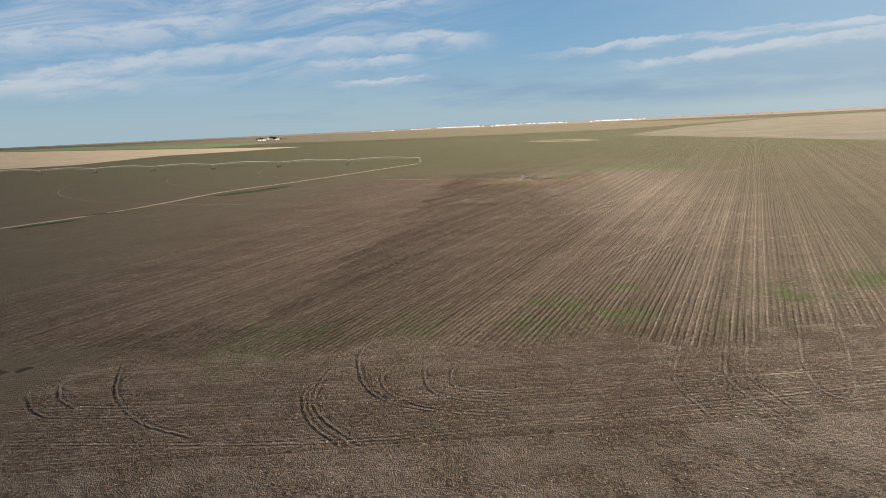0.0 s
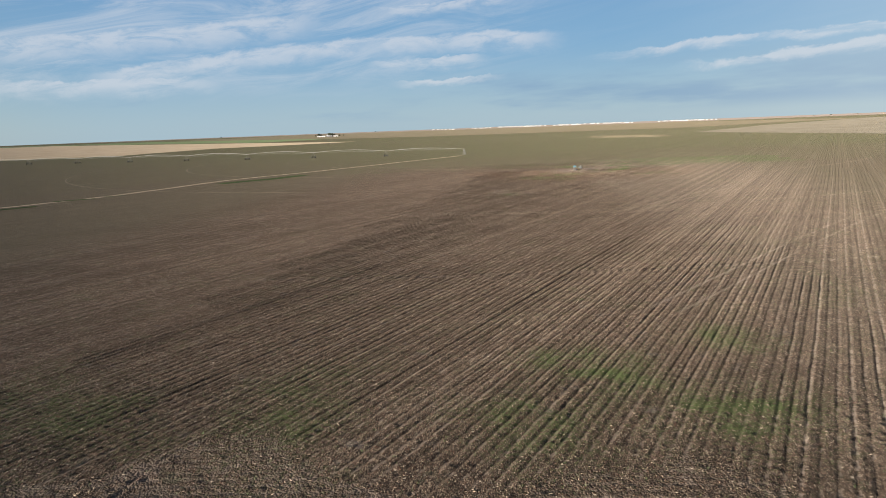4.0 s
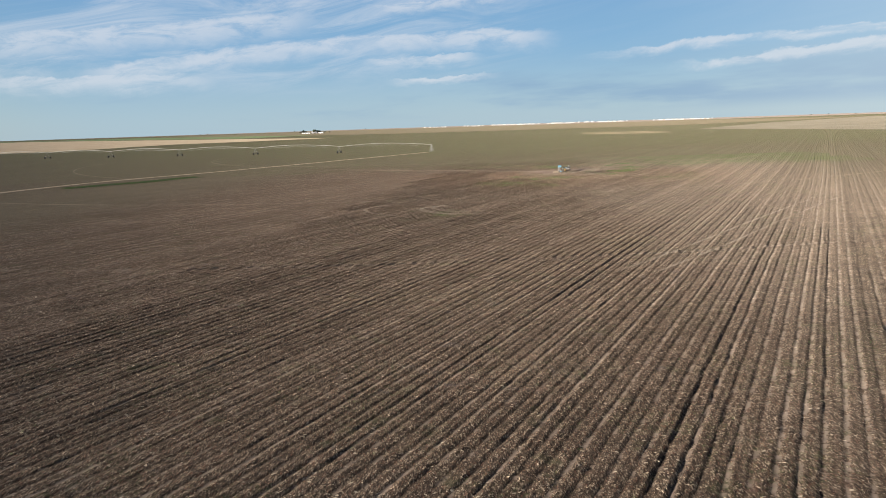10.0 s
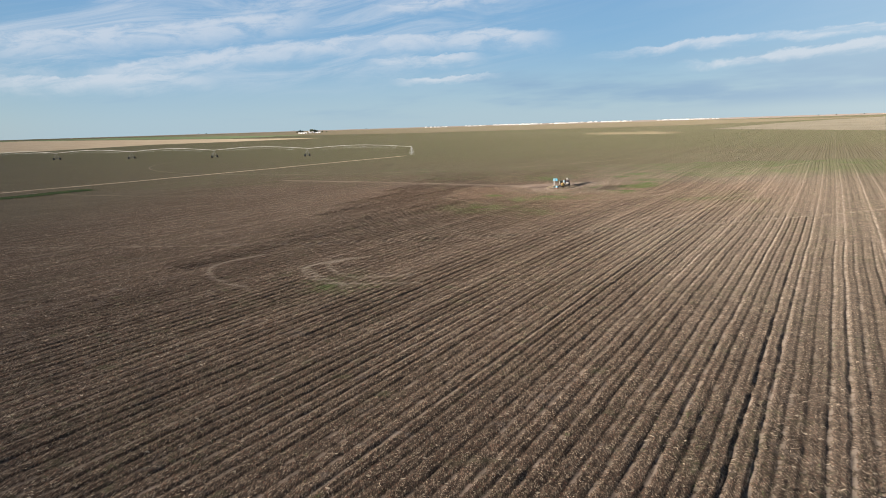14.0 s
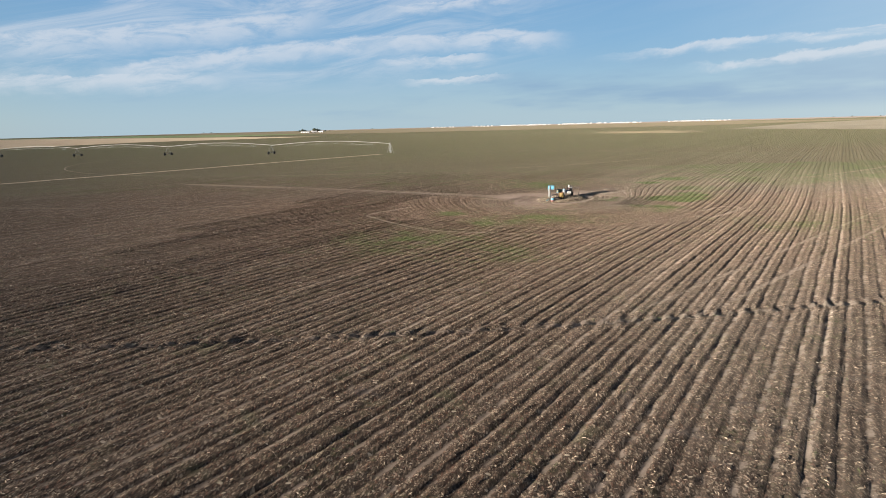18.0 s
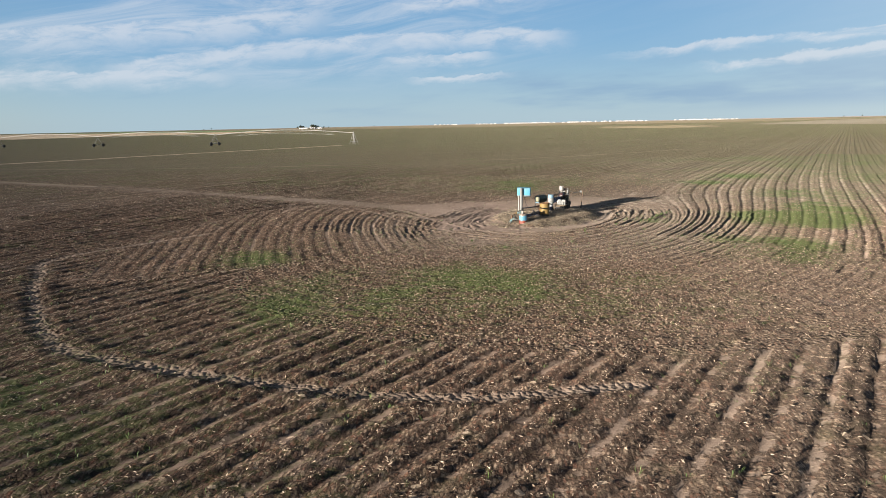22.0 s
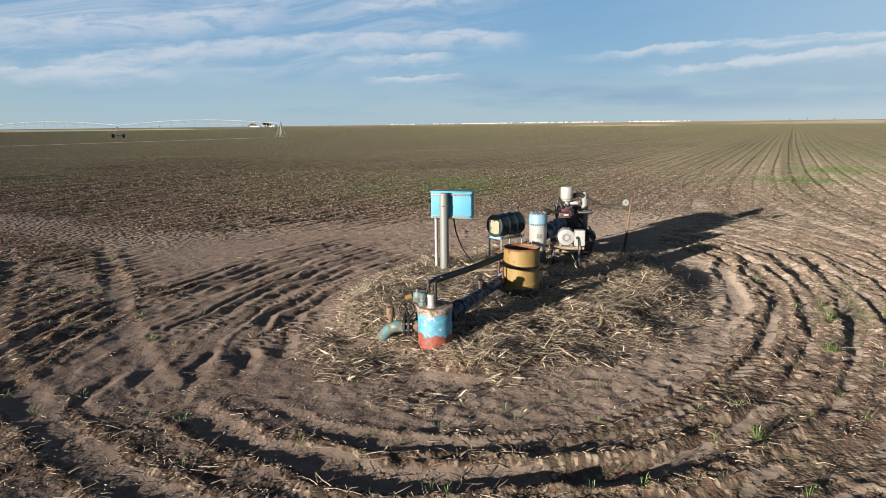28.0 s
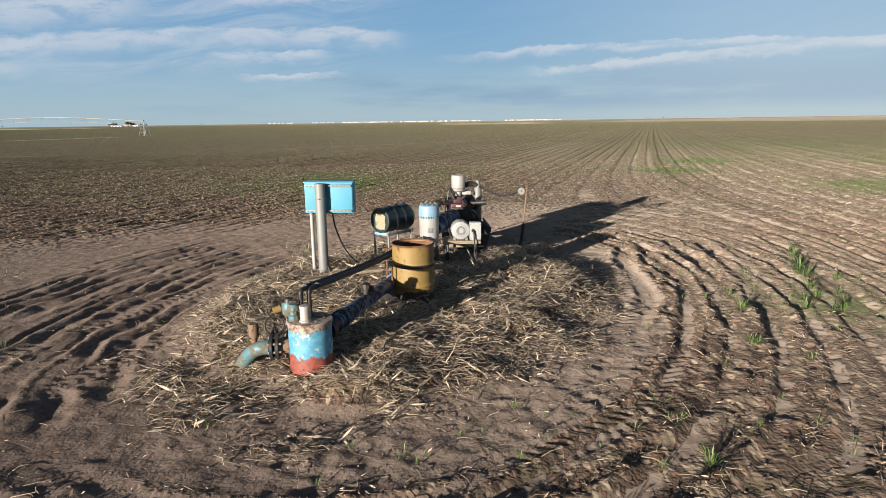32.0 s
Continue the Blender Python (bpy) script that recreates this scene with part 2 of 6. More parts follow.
    # stray pale flecks of husk
    for size, take in ((3.1, 0.978), (7.0, 0.955)):
        cell = nt.nodes.new("ShaderNodeTexVoronoi")
        cell.inputs["Scale"].default_value = size
        nt.links.new(vec_node(nt, "MULTIPLY", pos, (1.0, 1.5, 0.0)), cell.inputs["Vector"])
        pick = nt.nodes.new("ShaderNodeSeparateColor")
        nt.links.new(cell.outputs["Color"], pick.inputs[0])
        fleck = times(step_node(nt, plus(pick.outputs[0], times(amount, 0.035)), take, take + 0.012), step_node(nt, cell.outputs["Distance"], 0.30, 0.22))
        base = mix_node(nt, times(times(fleck, open_field), 0.85), base, (0.60, 0.50, 0.38))
    # straw mat on the mound
    mat = times(step_node(nt, straw, 0.70, 0.95), step_node(nt, away2, 60.0, 40.0))
    base = mix_node(nt, mat, base, mix_node(nt, step_node(nt, fine, 0.40, 0.60), (0.10, 0.068, 0.048), (0.30, 0.225, 0.155)))
    # row by row and swath by swath the tilth differs
    tilth = plus(math_node(nt, "MULTIPLY_ADD", row_id.outputs["Value"], 0.30, 0.755), times(math_node(nt, "SUBTRACT", noise_node(nt, pos, 1.3, 5.0, 0.75), 0.5), 1.5))
    base = mix_node(nt, times(open_field, math_node(nt, "MULTIPLY_ADD", rows, 0.75, 0.25)), base, mix_node(nt, 1.0, base, tilth, "MULTIPLY"))
    strips = noise_node(nt, vec_node(nt, "MULTIPLY", pos, (0.035, 0.10, 0.0)), 1.0, 6.0, 0.72)
    base = mix_node(nt, step_node(nt, away2, 1500.0, 9000.0, 0.0, 1.0), base, mix_node(nt, 1.0, base, step_node(nt, strips, 0.30, 0.70, 0.86, 1.12), "MULTIPLY"))
    # land without relief coloured darker, for the furrow shade it cannot cast
    base = mix_node(nt, times(outer, 0.62), base, (0.118, 0.100, 0.067))
    shoots = step_node(nt, plus(noise_node(nt, pos, 3.4, 5.0, 0.75), times(green, 0.26)), 0.56, 0.68)
    base = mix_node(nt, times(times(shoots, 0.85), math_node(nt, "MULTIPLY", green, 1.25, 0.0, True)), base, (0.085, 0.120, 0.042))
    # the soil on the near side of the well is redder
    where = nt.nodes.new("ShaderNodeSeparateXYZ")
    nt.links.new(pos, where.inputs[0])
    base = mix_node(nt, times(times(step_node(nt, away2, 2500.0, 400.0), open_field), step_node(nt, where.outputs[1], 12.0, 2.0)), base, mix_node(nt, 1.0, base, (1.06, 0.992, 0.955), "MULTIPLY"))
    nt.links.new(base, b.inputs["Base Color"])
    rough = math_node(nt, "MULTIPLY_ADD", bare, -0.6, 1.0)
    pebble = nt.nodes.new("ShaderNodeTexVoronoi")
    pebble.inputs["Scale"].default_value = 24.0
    nt.links.new(pos, pebble.inputs["Vector"])
    height = plus(times(times(pick_b, litter), 0.015), times(times(crumbs, rough), math_node(nt, "MULTIPLY_ADD", open_field, 0.018, 0.010)))
    height = plus(height, times(times(less(pebble.outputs["Distance"]), times(rough, math_node(nt, "MULTIPLY_ADD", litter, 0.7, 0.3))), 0.007))
    height = plus(height, times(times(fine, rough), 0.007))
    lump = nt.nodes.new("ShaderNodeTexVoronoi")
    lump.inputs["Scale"].default_value = 8.0
    nt.links.new(vec_node(nt, "MULTIPLY", pos, (1.0, 1.0, 0.0)), lump.inputs["Vector"])
    height = plus(height, times(times(times(less(rows), open_field), less(lump.outputs["Distance"])), 0.085))
    fall = step_node(nt, p, 0.44, 0.60)
    height = plus(height, times(times(plus(less(fall), times(fall, step_node(nt, p, 0.62, 1.0))), times(outer, rows)), 0.075))
    nt.links.new(bump_node(nt, height, 1.0, 1.0), b.inputs["Normal"])
    return m


def field_material(name, low, high, grain=0.02, fine=1.2):
    m, nt, b = blank(name, 0.95)
    b.inputs["Specular IOR Level"].default_value, b.inputs["Diffuse Roughness"].default_value = 0.1, 1.0
    pos = place(nt)
    c = mix_node(nt, step_node(nt, noise_node(nt, pos, grain, 4.0), 0.3, 0.7), low, high)
    c = mix_node(nt, math_node(nt, "MULTIPLY", step_node(nt, noise_node(nt, pos, fine, 4.0, 0.7), 0.35, 0.75), 0.35), c, tuple(v * 0.5 for v in low))
    nt.links.new(c, b.inputs["Base Color"])
    nt.links.new(bump_node(nt, noise_node(nt, pos, fine * 2, 4.0, 0.7), 0.6, 0.3), b.inputs["Normal"])
    return m


def straw_material(name, dark, light):
    m, nt, b = blank(name, 0.75)
    rnd = nt.nodes.new("ShaderNodeNewGeometry").outputs["Random Per Island"]
    c = mix_node(nt, rnd, dark, light)
    c = mix_node(nt, math_node(nt, "MULTIPLY", step_node(nt, noise_node(nt, place(nt), 18.0, 3.0), 0.35, 0.7), 0.4), c, tuple(v * 0.45 for v in dark))
    nt.links.new(c, b.inputs["Base Color"])
    return m


def paint_material(name, color, worn=(0.10, 0.055, 0.035), wear=0.35, rough=0.5, metal=0.0, scale=9.0, dirt=0.4):
    """Painted or plain metal with chips, stains and a fine relief."""
    m, nt, b = blank(name, rough, metal)
    pos = place(nt)
    chips = step_node(nt, noise_node(nt, pos, scale, 6.0, 0.68, 0.3), 0.70 - 0.4 * wear, 0.76 - 0.4 * wear)
    grime = step_node(nt, noise_node(nt, vec_node(nt, "MULTIPLY", pos, (1.0, 1.0, 0.35)), 5.0, 4.0, 0.6), 0.4, 0.75)
    c = mix_node(nt, math_node(nt, "MULTIPLY", grime, dirt), color, tuple(0.45 * v + 0.02 for v in color))
    c = mix_node(nt, chips, c, worn)
    nt.links.new(c, b.inputs["Base Color"])
    nt.links.new(step_node(nt, chips, 0.0, 1.0, rough, 0.9), b.inputs["Roughness"])
    nt.links.new(bump_node(nt, math_node(nt, "ADD", math_node(nt, "MULTIPLY", chips, -0.3), noise_node(nt, pos, 60.0, 3.0)), 0.25, 0.004), b.inputs["Normal"])
    return m


def casing_material():
    """Blue paint flaking over primer above, rust-red at the foot, a rusty rim."""
    m, nt, b = blank("flaking_blue_casing", 0.6)
    pos = place(nt)
    z = nt.nodes.new("ShaderNodeSeparateXYZ")
    nt.links.new(pos, z.inputs[0])
    edge = math_node(nt, "MULTIPLY_ADD", noise_node(nt, pos, 9.0, 5.0, 0.65), 0.30, math_node(nt, "SUBTRACT", z.outputs[2], 0.15))
    blue = mix_node(nt, step_node(nt, noise_node(nt, pos, 14.0, 5.0, 0.6), 0.45, 0.62), (0.065, 0.225, 0.34), (0.10, 0.31, 0.42))
    blue = mix_node(nt, step_node(nt, noise_node(nt, pos, 11.0, 6.0, 0.7), 0.57, 0.62), blue, (0.40, 0.43, 0.41))
    red = mix_node(nt, step_node(nt, noise_node(nt, pos, 20.0, 4.0, 0.6), 0.4, 0.65), (0.26, 0.055, 0.035), (0.13, 0.05, 0.035))
    rust = mix_node(nt, step_node(nt, noise_node(nt, pos, 25.0, 4.0), 0.4, 0.65), (0.30, 0.24, 0.19), (0.11, 0.055, 0.035))
    c = mix_node(nt, step_node(nt, edge, 0.285, 0.30), red, blue)
    top = math_node(nt, "MULTIPLY_ADD", noise_node(nt, pos, 10.0, 5.0, 0.65), 0.22, z.outputs[2])
    c = mix_node(nt, step_node(nt, top, 0.665, 0.68), c, rust)
    nt.links.new(c, b.inputs["Base Color"])
    nt.links.new(bump_node(nt, noise_node(nt, pos, 22.0, 5.0, 0.7), 0.4, 0.006), b.inputs["Normal"])
    return m


def wood_material():
    m, nt, b = blank("weathered_wood", 0.85)
    pos = place(nt)
    grain = noise_node(nt, vec_node(nt, "MULTIPLY", pos, (1.0, 8.0, 8.0)), 6.0, 5.0, 0.6)
    c = mix_node(nt, step_node(nt, grain, 0.3, 0.7), (0.30, 0.24, 0.17), (0.16, 0.115, 0.075))
    nt.links.new(c, b.inputs["Base Color"])
    nt.links.new(bump_node(nt, grain, 0.4, 0.004), b.inputs["Normal"])
    return m


def leaf_material(name, a, c2):
    m, nt, b = blank(name, 0.6)
    rnd = nt.nodes.new("ShaderNodeNewGeometry").outputs["Random Per Island"]
    nt.links.new(mix_node(nt, rnd, a, c2), b.inputs["Base Color"])
    return m


SOIL = ground_material()
STRAW = straw_material("dry_straw", (0.106, 0.077, 0.055), (0.73, 0.595, 0.435))
RESIDUE = straw_material("crop_residue", (0.165, 0.112, 0.078), (0.60, 0.475, 0.345))
CLOD = straw_material("soil_crumb", (0.11, 0.086, 0.074), (0.20, 0.165, 0.145))
WEED = leaf_material("weed_green", (0.050, 0.092, 0.022), (0.130, 0.190, 0.052))
TREE_LEAF = leaf_material("dark_foliage", (0.020, 0.030, 0.012), (0.045, 0.055, 0.022))
BARK = paint_material("bark", (0.08, 0.06, 0.045), wear=0.0, rough=0.9)
TAN = field_material("pale_fallow", (0.42, 0.33, 0.235), (0.50, 0.40, 0.29))
PALE = field_material("pale_stubble", (0.168, 0.148, 0.112), (0.215, 0.190, 0.146))
PINK = field_material("reddish_fallow", (0.205, 0.168, 0.145), (0.25, 0.205, 0.178))
CROP = field_material("young_wheat", (0.135, 0.19, 0.090), (0.175, 0.215, 0.115))
OLIVE = field_material("olive_field", (0.150, 0.130, 0.085), (0.195, 0.162, 0.112))
WHEEL_TRACK = field_material("trodden_wheel_track", (0.22, 0.175, 0.13), (0.29, 0.235, 0.18), 0.2, 3.0)
LANE = field_material("dusty_lane", (0.38, 0.30, 0.225), (0.47, 0.38, 0.29), 0.2, 3.0)
VERGE = field_material("grass_verge", (0.035, 0.062, 0.020), (0.07, 0.095, 0.032), 0.3, 2.0)
CASING = casing_material()
BLUE_BOX = paint_material("blue_enamel", (0.055, 0.255, 0.375), wear=0.05, rough=0.6, dirt=0.2)
TEAL = paint_material("teal_pipe_paint", (0.065, 0.17, 0.20), (0.12, 0.095, 0.065), 0.62)
NAVY = paint_material("worn_navy_pipe", (0.030, 0.075, 0.175), (0.03, 0.028, 0.028), 0.55, 0.45)
PALE_BLUE = paint_material("pale_blue_enamel", (0.19, 0.32, 0.42), (0.17, 0.16, 0.14), 0.18)
WHITE = paint_material("white_enamel", (0.33, 0.33, 0.32), (0.22, 0.19, 0.16), 0.12, 0.5)
YELLOW = paint_material("ochre_drum_paint", (0.235, 0.150, 0.045), (0.075, 0.045, 0.028), 0.24, 0.6)
RUST = paint_material("rust", (0.16, 0.075, 0.04), (0.08, 0.04, 0.025), 0.5, 0.9)
PRIMER = paint_material("rusty_brown_pipe", (0.17, 0.105, 0.065), (0.08, 0.05, 0.035), 0.4, 0.8)
BLACK = paint_material("black_rubber", (0.014, 0.014, 0.016), (0.045, 0.042, 0.04), 0.15, 0.65)
DRUM_BLACK = paint_material("black_green_drum", (0.022, 0.036, 0.036), (0.10, 0.085, 0.065), 0.22, 0.35)
CREAM = paint_material("torn_cream_label", (0.27, 0.245, 0.165), (0.10, 0.09, 0.06), 0.30, 0.8)
MAROON = paint_material("maroon_engine", (0.055, 0.013, 0.017), (0.04, 0.03, 0.028), 0.35, 0.5)
IRON = paint_material("oily_iron", (0.035, 0.032, 0.032), (0.09, 0.06, 0.045), 0.35, 0.5, 0.4)
GALV = paint_material("galvanised_steel", (0.20, 0.205, 0.20), (0.26, 0.24, 0.21), 0.25, 0.62, 0.25)
ALU = paint_material("brushed_steel", (0.46, 0.43, 0.40), (0.28, 0.24, 0.20), 0.14, 0.45, 0.35)
SPAN_PIPE = paint_material("dull_span_pipe", (0.36, 0.35, 0.33), (0.25, 0.22, 0.19), 0.12, 0.5, 0.6)
GREY_STRUT = paint_material("grey_strut", (0.20, 0.21, 0.21), wear=0.2)
WOOD = wood_material()
PLATE = paint_material("rusty_cap_plate", (0.30, 0.25, 0.21), (0.13, 0.075, 0.05), 0.42, 0.8)
SHED_WHITE = paint_material("shed_wall", (0.68, 0.66, 0.64), wear=0.0, dirt=0.2)
SHED_ROOF = paint_material("shed_roof", (0.50, 0.50, 0.50), wear=0.0, dirt=0.3)
# dark grey stands in for shade on shed openings and one shed's walls
SHED_DARK = paint_material("shed_shade_paint", (0.10, 0.10, 0.11), wear=0.0)

# ---- the lie of the land ----
TABLE = np.random.RandomState(7).rand(256, 256)


def vnoise(x, y, size, seed=0):
    """Smooth value noise, 0 to 1, with features of the given size."""
    x, y = x / size + seed * 37.7, y / size + seed * 11.3
    xi, yi = np.floor(x).astype(int), np.floor(y).astype(int)
    fx, fy = x - xi, y - yi
    fx, fy = fx * fx * (3 - 2 * fx), fy * fy * (3 - 2 * fy)
    g = lambda a, b: TABLE[(xi + a) & 255, (yi + b) & 255]
    return (g(0, 0) * (1 - fx) + g(1, 0) * fx) * (1 - fy) + (g(0, 1) * (1 - fx) + g(1, 1) * fx) * fy


def smooth(v, a, b):
    t = np.clip((v - a) / (b - a), 0, 1)
    return t * t * (3 - 2 * t)


def to_uv(x, y):
    return x * CA - y * SA, x * SA + y * CA


def to_xy(u, v):
    return u * CA + v * SA, -u * SA + v * CA


def spline(pts, n=8):
    """Points along a smooth curve through pts."""
    p = [np.array(q, float) for q in pts]
    p = [2 * p[0] - p[1], *p, 2 * p[-1] - p[-2]]
    out = []
    for i in range(1, len(p) - 2):
        a, b, c, d = p[i - 1:i + 3]
        for k in range(n):
            t = k / n
            out.append(0.5 * (2 * b + (c - a) * t + (2 * a - 5 * b + 4 * c - d) * t * t + (3 * b - a - 3 * c + d) * t ** 3))
    out.append(p[-2])
    return np.array(out)


def near_line(x, y, pts):
    """Distance to a line and the way along it."""
    best, along, done = np.full(x.shape, 1e9), np.zeros(x.shape), 0.0
    for (ax, ay), (bx, by) in zip(pts[:-1], pts[1:]):
        dx, dy = bx - ax, by - ay
        length = math.hypot(dx, dy) + 1e-9
        t = np.clip(((x - ax) * dx + (y - ay) * dy) / length ** 2, 0, 1)
        d = np.hypot(x - ax - t * dx, y - ay - t * dy)
        hit = d < best
        best[hit], along[hit] = d[hit], done + (t * length)[hit]
        done += length
    return best, along


PUMP = (1.6, 3.2)
PIVOT = (-49.7, 159.8)
SPAN, PIVOT_TURN = 53.3, radians(165.8)
# wheel ruts: points, half width, depth, how pale
TRACKS = []
for pts in (((-72.5, -205.4), (-70.0, -211.8), (-67.1, -216.1), (-63.4, -220.0), (-58.0, -223.0)),
            ((-45.5, -204.0), (-48.0, -208.4), (-48.7, -215.5), (-47.0, -220.5), (-42.8, -225.9)),
            ((-46.5, -208.5), (-49.5, -213.5), (-49.5, -217.0), (-47.8, -221.5), (-44.6, -225.7)),
            ((-42.0, -196.0), (-45.0, -201.6), (-45.5, -207.0), (-43.5, -214.8), (-39.4, -219.0), (-30.4, -222.1)),
            ((-36.5, -207.5), (-38.1, -210.3), (-37.4, -215.4), (-35.3, -217.6), (-31.0, -219.0)),
            ((-33.5, -207.5), (-35.1, -210.7), (-35.2, -214.3), (-33.6, -216.1), (-30.0, -217.0)),
            ((-41.3, -208.0), (-42.5, -212.0), (-40.8, -216.5), (-36.5, -219.8), (-30.0, -221.0)),
            ((-9.0, -205.0), (-13.2, -214.0), (-13.9, -218.0), (-13.5, -223.8))):
    TRACKS.append((spline(pts), 0.15, 0.048, 0.0))
for pts in (((3.0, -190.0), (-4.0, -205.2), (-8.3, -214.6), (-8.7, -219.8), (-8.1, -224.3)), ((5.1, -190.0), (-1.9, -205.5), (-6.3, -214.8), (-6.3, -220.1), (-6.0, -223.2)),
            ((12.0, -190.0), (5.5, -202.6), (0.4, -212.7), (-1.8, -219.3), (-0.5, -221.3), (1.9, -218.5), (8.1, -206.9), (13.0, -197.0)),
            ((-70.0, -203.0), (-76.6, -208.2), (-75.3, -212.7), (-73.3, -214.8), (-70.8, -216.0), (-60.0, -217.0)),
            ((-72.0, -204.5), (-79.3, -209.4), (-77.2, -214.4), (-74.4, -217.2), (-71.2, -218.1), (-60.0, -219.0)),
            ((-90.0, -215.0), (-79.3, -215.5), (-51.3, -217.1), (-36.3, -217.5), (-24.6, -217.5), (-7.9, -215.8), (7.3, -215.0), (20.0, -213.5)),
            ((-90.0, -222.5), (-73.4, -223.0), (-49.0, -225.0), (-36.0, -224.6), (-26.0, -222.8), (-11.2, -221.0), (3.0, -219.0), (20.0, -216.5))):
    TRACKS.append((spline(pts), 0.15, 0.048, 0.0))
for pts in (((-23.5, -60.0), (-26.7, -63.2), (-25.6, -66.2), (-24.0, -68.1), (-22.0, -68.9), (-18.0, -68.0)), ((-25.0, -60.5), (-28.4, -64.0), (-27.3, -66.9), (-25.5, -69.3), (-23.0, -71.0), (-17.0, -71.0)),
            ((-26.0, -62.0), (-28.7, -64.8), (-27.4, -68.2), (-25.4, -70.4), (-22.8, -71.7)), ((-35.0, -58.5), (-38.0, -63.5), (-36.0, -68.5), (-31.0, -72.5)),
            ((-17.0, -2.5), (-20.8, -8.8), (-19.2, -12.1), (-17.7, -14.3), (-15.4, -17.0), (-13.3, -19.2), (-10.6, -20.7), (-2.8, -22.4), (2.3, -21.5)),
            ((14.5, -14.0), (18.2, -9.5), (19.8, -6.5), (18.6, -5.6), (15.0, -9.0))):
    TRACKS.append((spline(pts), 0.27, 0.036, 0.55 if pts[0][1] < -50 else 0.42))
for shift in (0.0, 3.6):
    for pts in (((-14.0 + shift, -175.0), (-6.3 + shift, -166.0), (10.2 + shift, -146.2), (23.5 + shift, -130.7), (36.0 + shift, -117.0)),
                ((-6.0 + shift, -110.0), (3.1 + shift, -99.2), (9.1 + shift, -91.6), (18.3 + shift, -80.0), (38.0 + shift, -56.0)),
                ((2.0 + shift, -45.0), (10.3 + shift, -35.4), (20.8 + shift, -23.2), (36.0 + shift, -5.5))):
        TRACKS.append((spline(pts, 4), 0.24, 0.028, 0.15))
# ruts round the mound: points, half width, depth
RUTS = []
for half, deep, pts in ((0.17, 0.050, ((-11.5, 8.1), (-9.0, 4.7), (-7.0, 1.6), (-5.5, -0.3), (-4.3, -1.4), (-3.1, -2.4), (-1.75, -3.23), (-0.6, -3.66), (0.2, -3.68), (1.7, -3.42), (3.2, -2.8), (4.5, -2.0))),
                        (0.16, 0.036, ((-9.2, 8.2), (-6.4, 4.1), (-4.7, 1.3), (-3.6, -0.2), (-2.7, -1.4))),
                        (0.15, 0.085, ((-2.7, -1.35), (-1.65, -2.18), (-0.95, -2.48), (0.0, -2.86), (1.3, -2.70), (2.3, -2.55), (3.0, -2.1), (3.8, -1.55), (4.5, -1.08))),
                        (0.11, 0.045, ((-2.0, -1.1), (-1.1, -1.78), (-0.6, -2.08), (0.1, -2.25), (0.9, -2.22), (1.8, -2.0))),
                        (0.14, 0.070, ((-3.2, -2.95), (-2.1, -3.69), (-1.0, -4.18), (-0.2, -4.30), (1.0, -4.29), (2.0, -4.08), (2.7, -3.64), (3.6, -2.94))),
                        (0.13, 0.070, ((6.3, 6.4), (5.5, 4.5), (5.0, 2.6), (4.4, 1.5), (3.95, 0.85))),
                        (0.13, 0.080, ((6.6, 6.6), (6.25, 4.9), (5.97, 3.3), (5.5, 2.15), (5.0, 1.35), (4.4, 0.6))),
                        (0.12, 0.070, ((7.4, 6.8), (6.9, 4.7), (6.5, 3.0), (6.1, 2.0), (5.6, 1.2))),
                        (0.13, 0.080, ((8.1, 6.8), (7.4, 4.6), (6.9, 2.9), (6.35, 1.65), (5.8, 0.7), (5.3, 0.0))),
                        (0.16, 0.050, ((10.0, 7.4), (9.0, 4.8), (7.8, 2.0), (6.9, 0.5), (6.05, -0.6), (5.0, -1.6), (4.15, -2.2), (3.4, -2.75)))):
    RUTS.append((spline(pts), half, deep))
# tyre prints with their lugs: points, half width
PRINTS = []
for half, pts in ((0.17, ((1.5, -2.0), (2.25, -1.66), (3.03, -1.22), (3.7, -0.75), (4.3, 0.2))), (0.17, ((2.45, -2.15), (3.13, -1.78), (4.2, -1.03), (4.9, -0.1))),
                  (0.15, ((5.3, 4.4), (4.75, 3.0), (4.2, 1.6), (3.8, 0.95))), (0.16, ((6.7, 4.3), (6.25, 3.0), (5.85, 2.05), (5.3, 1.1), (4.7, 0.25))),
                  (0.17, ((-3.3, -1.2), (-2.77, -0.3), (-2.34, 0.6), (-1.71, 1.84), (-0.59, 3.47))), (0.15, ((-4.2, 0.3), (-3.4, 1.5), (-2.6, 2.9), (-1.6, 4.6)))):
    PRINTS.append((spline(pts), half))
LANE_IN = spline(((-64.9, 35.1), (-37.0, 22.8), (-20.0, 14.6), (-10.3, 9.4), (-3.5, 5.6)))
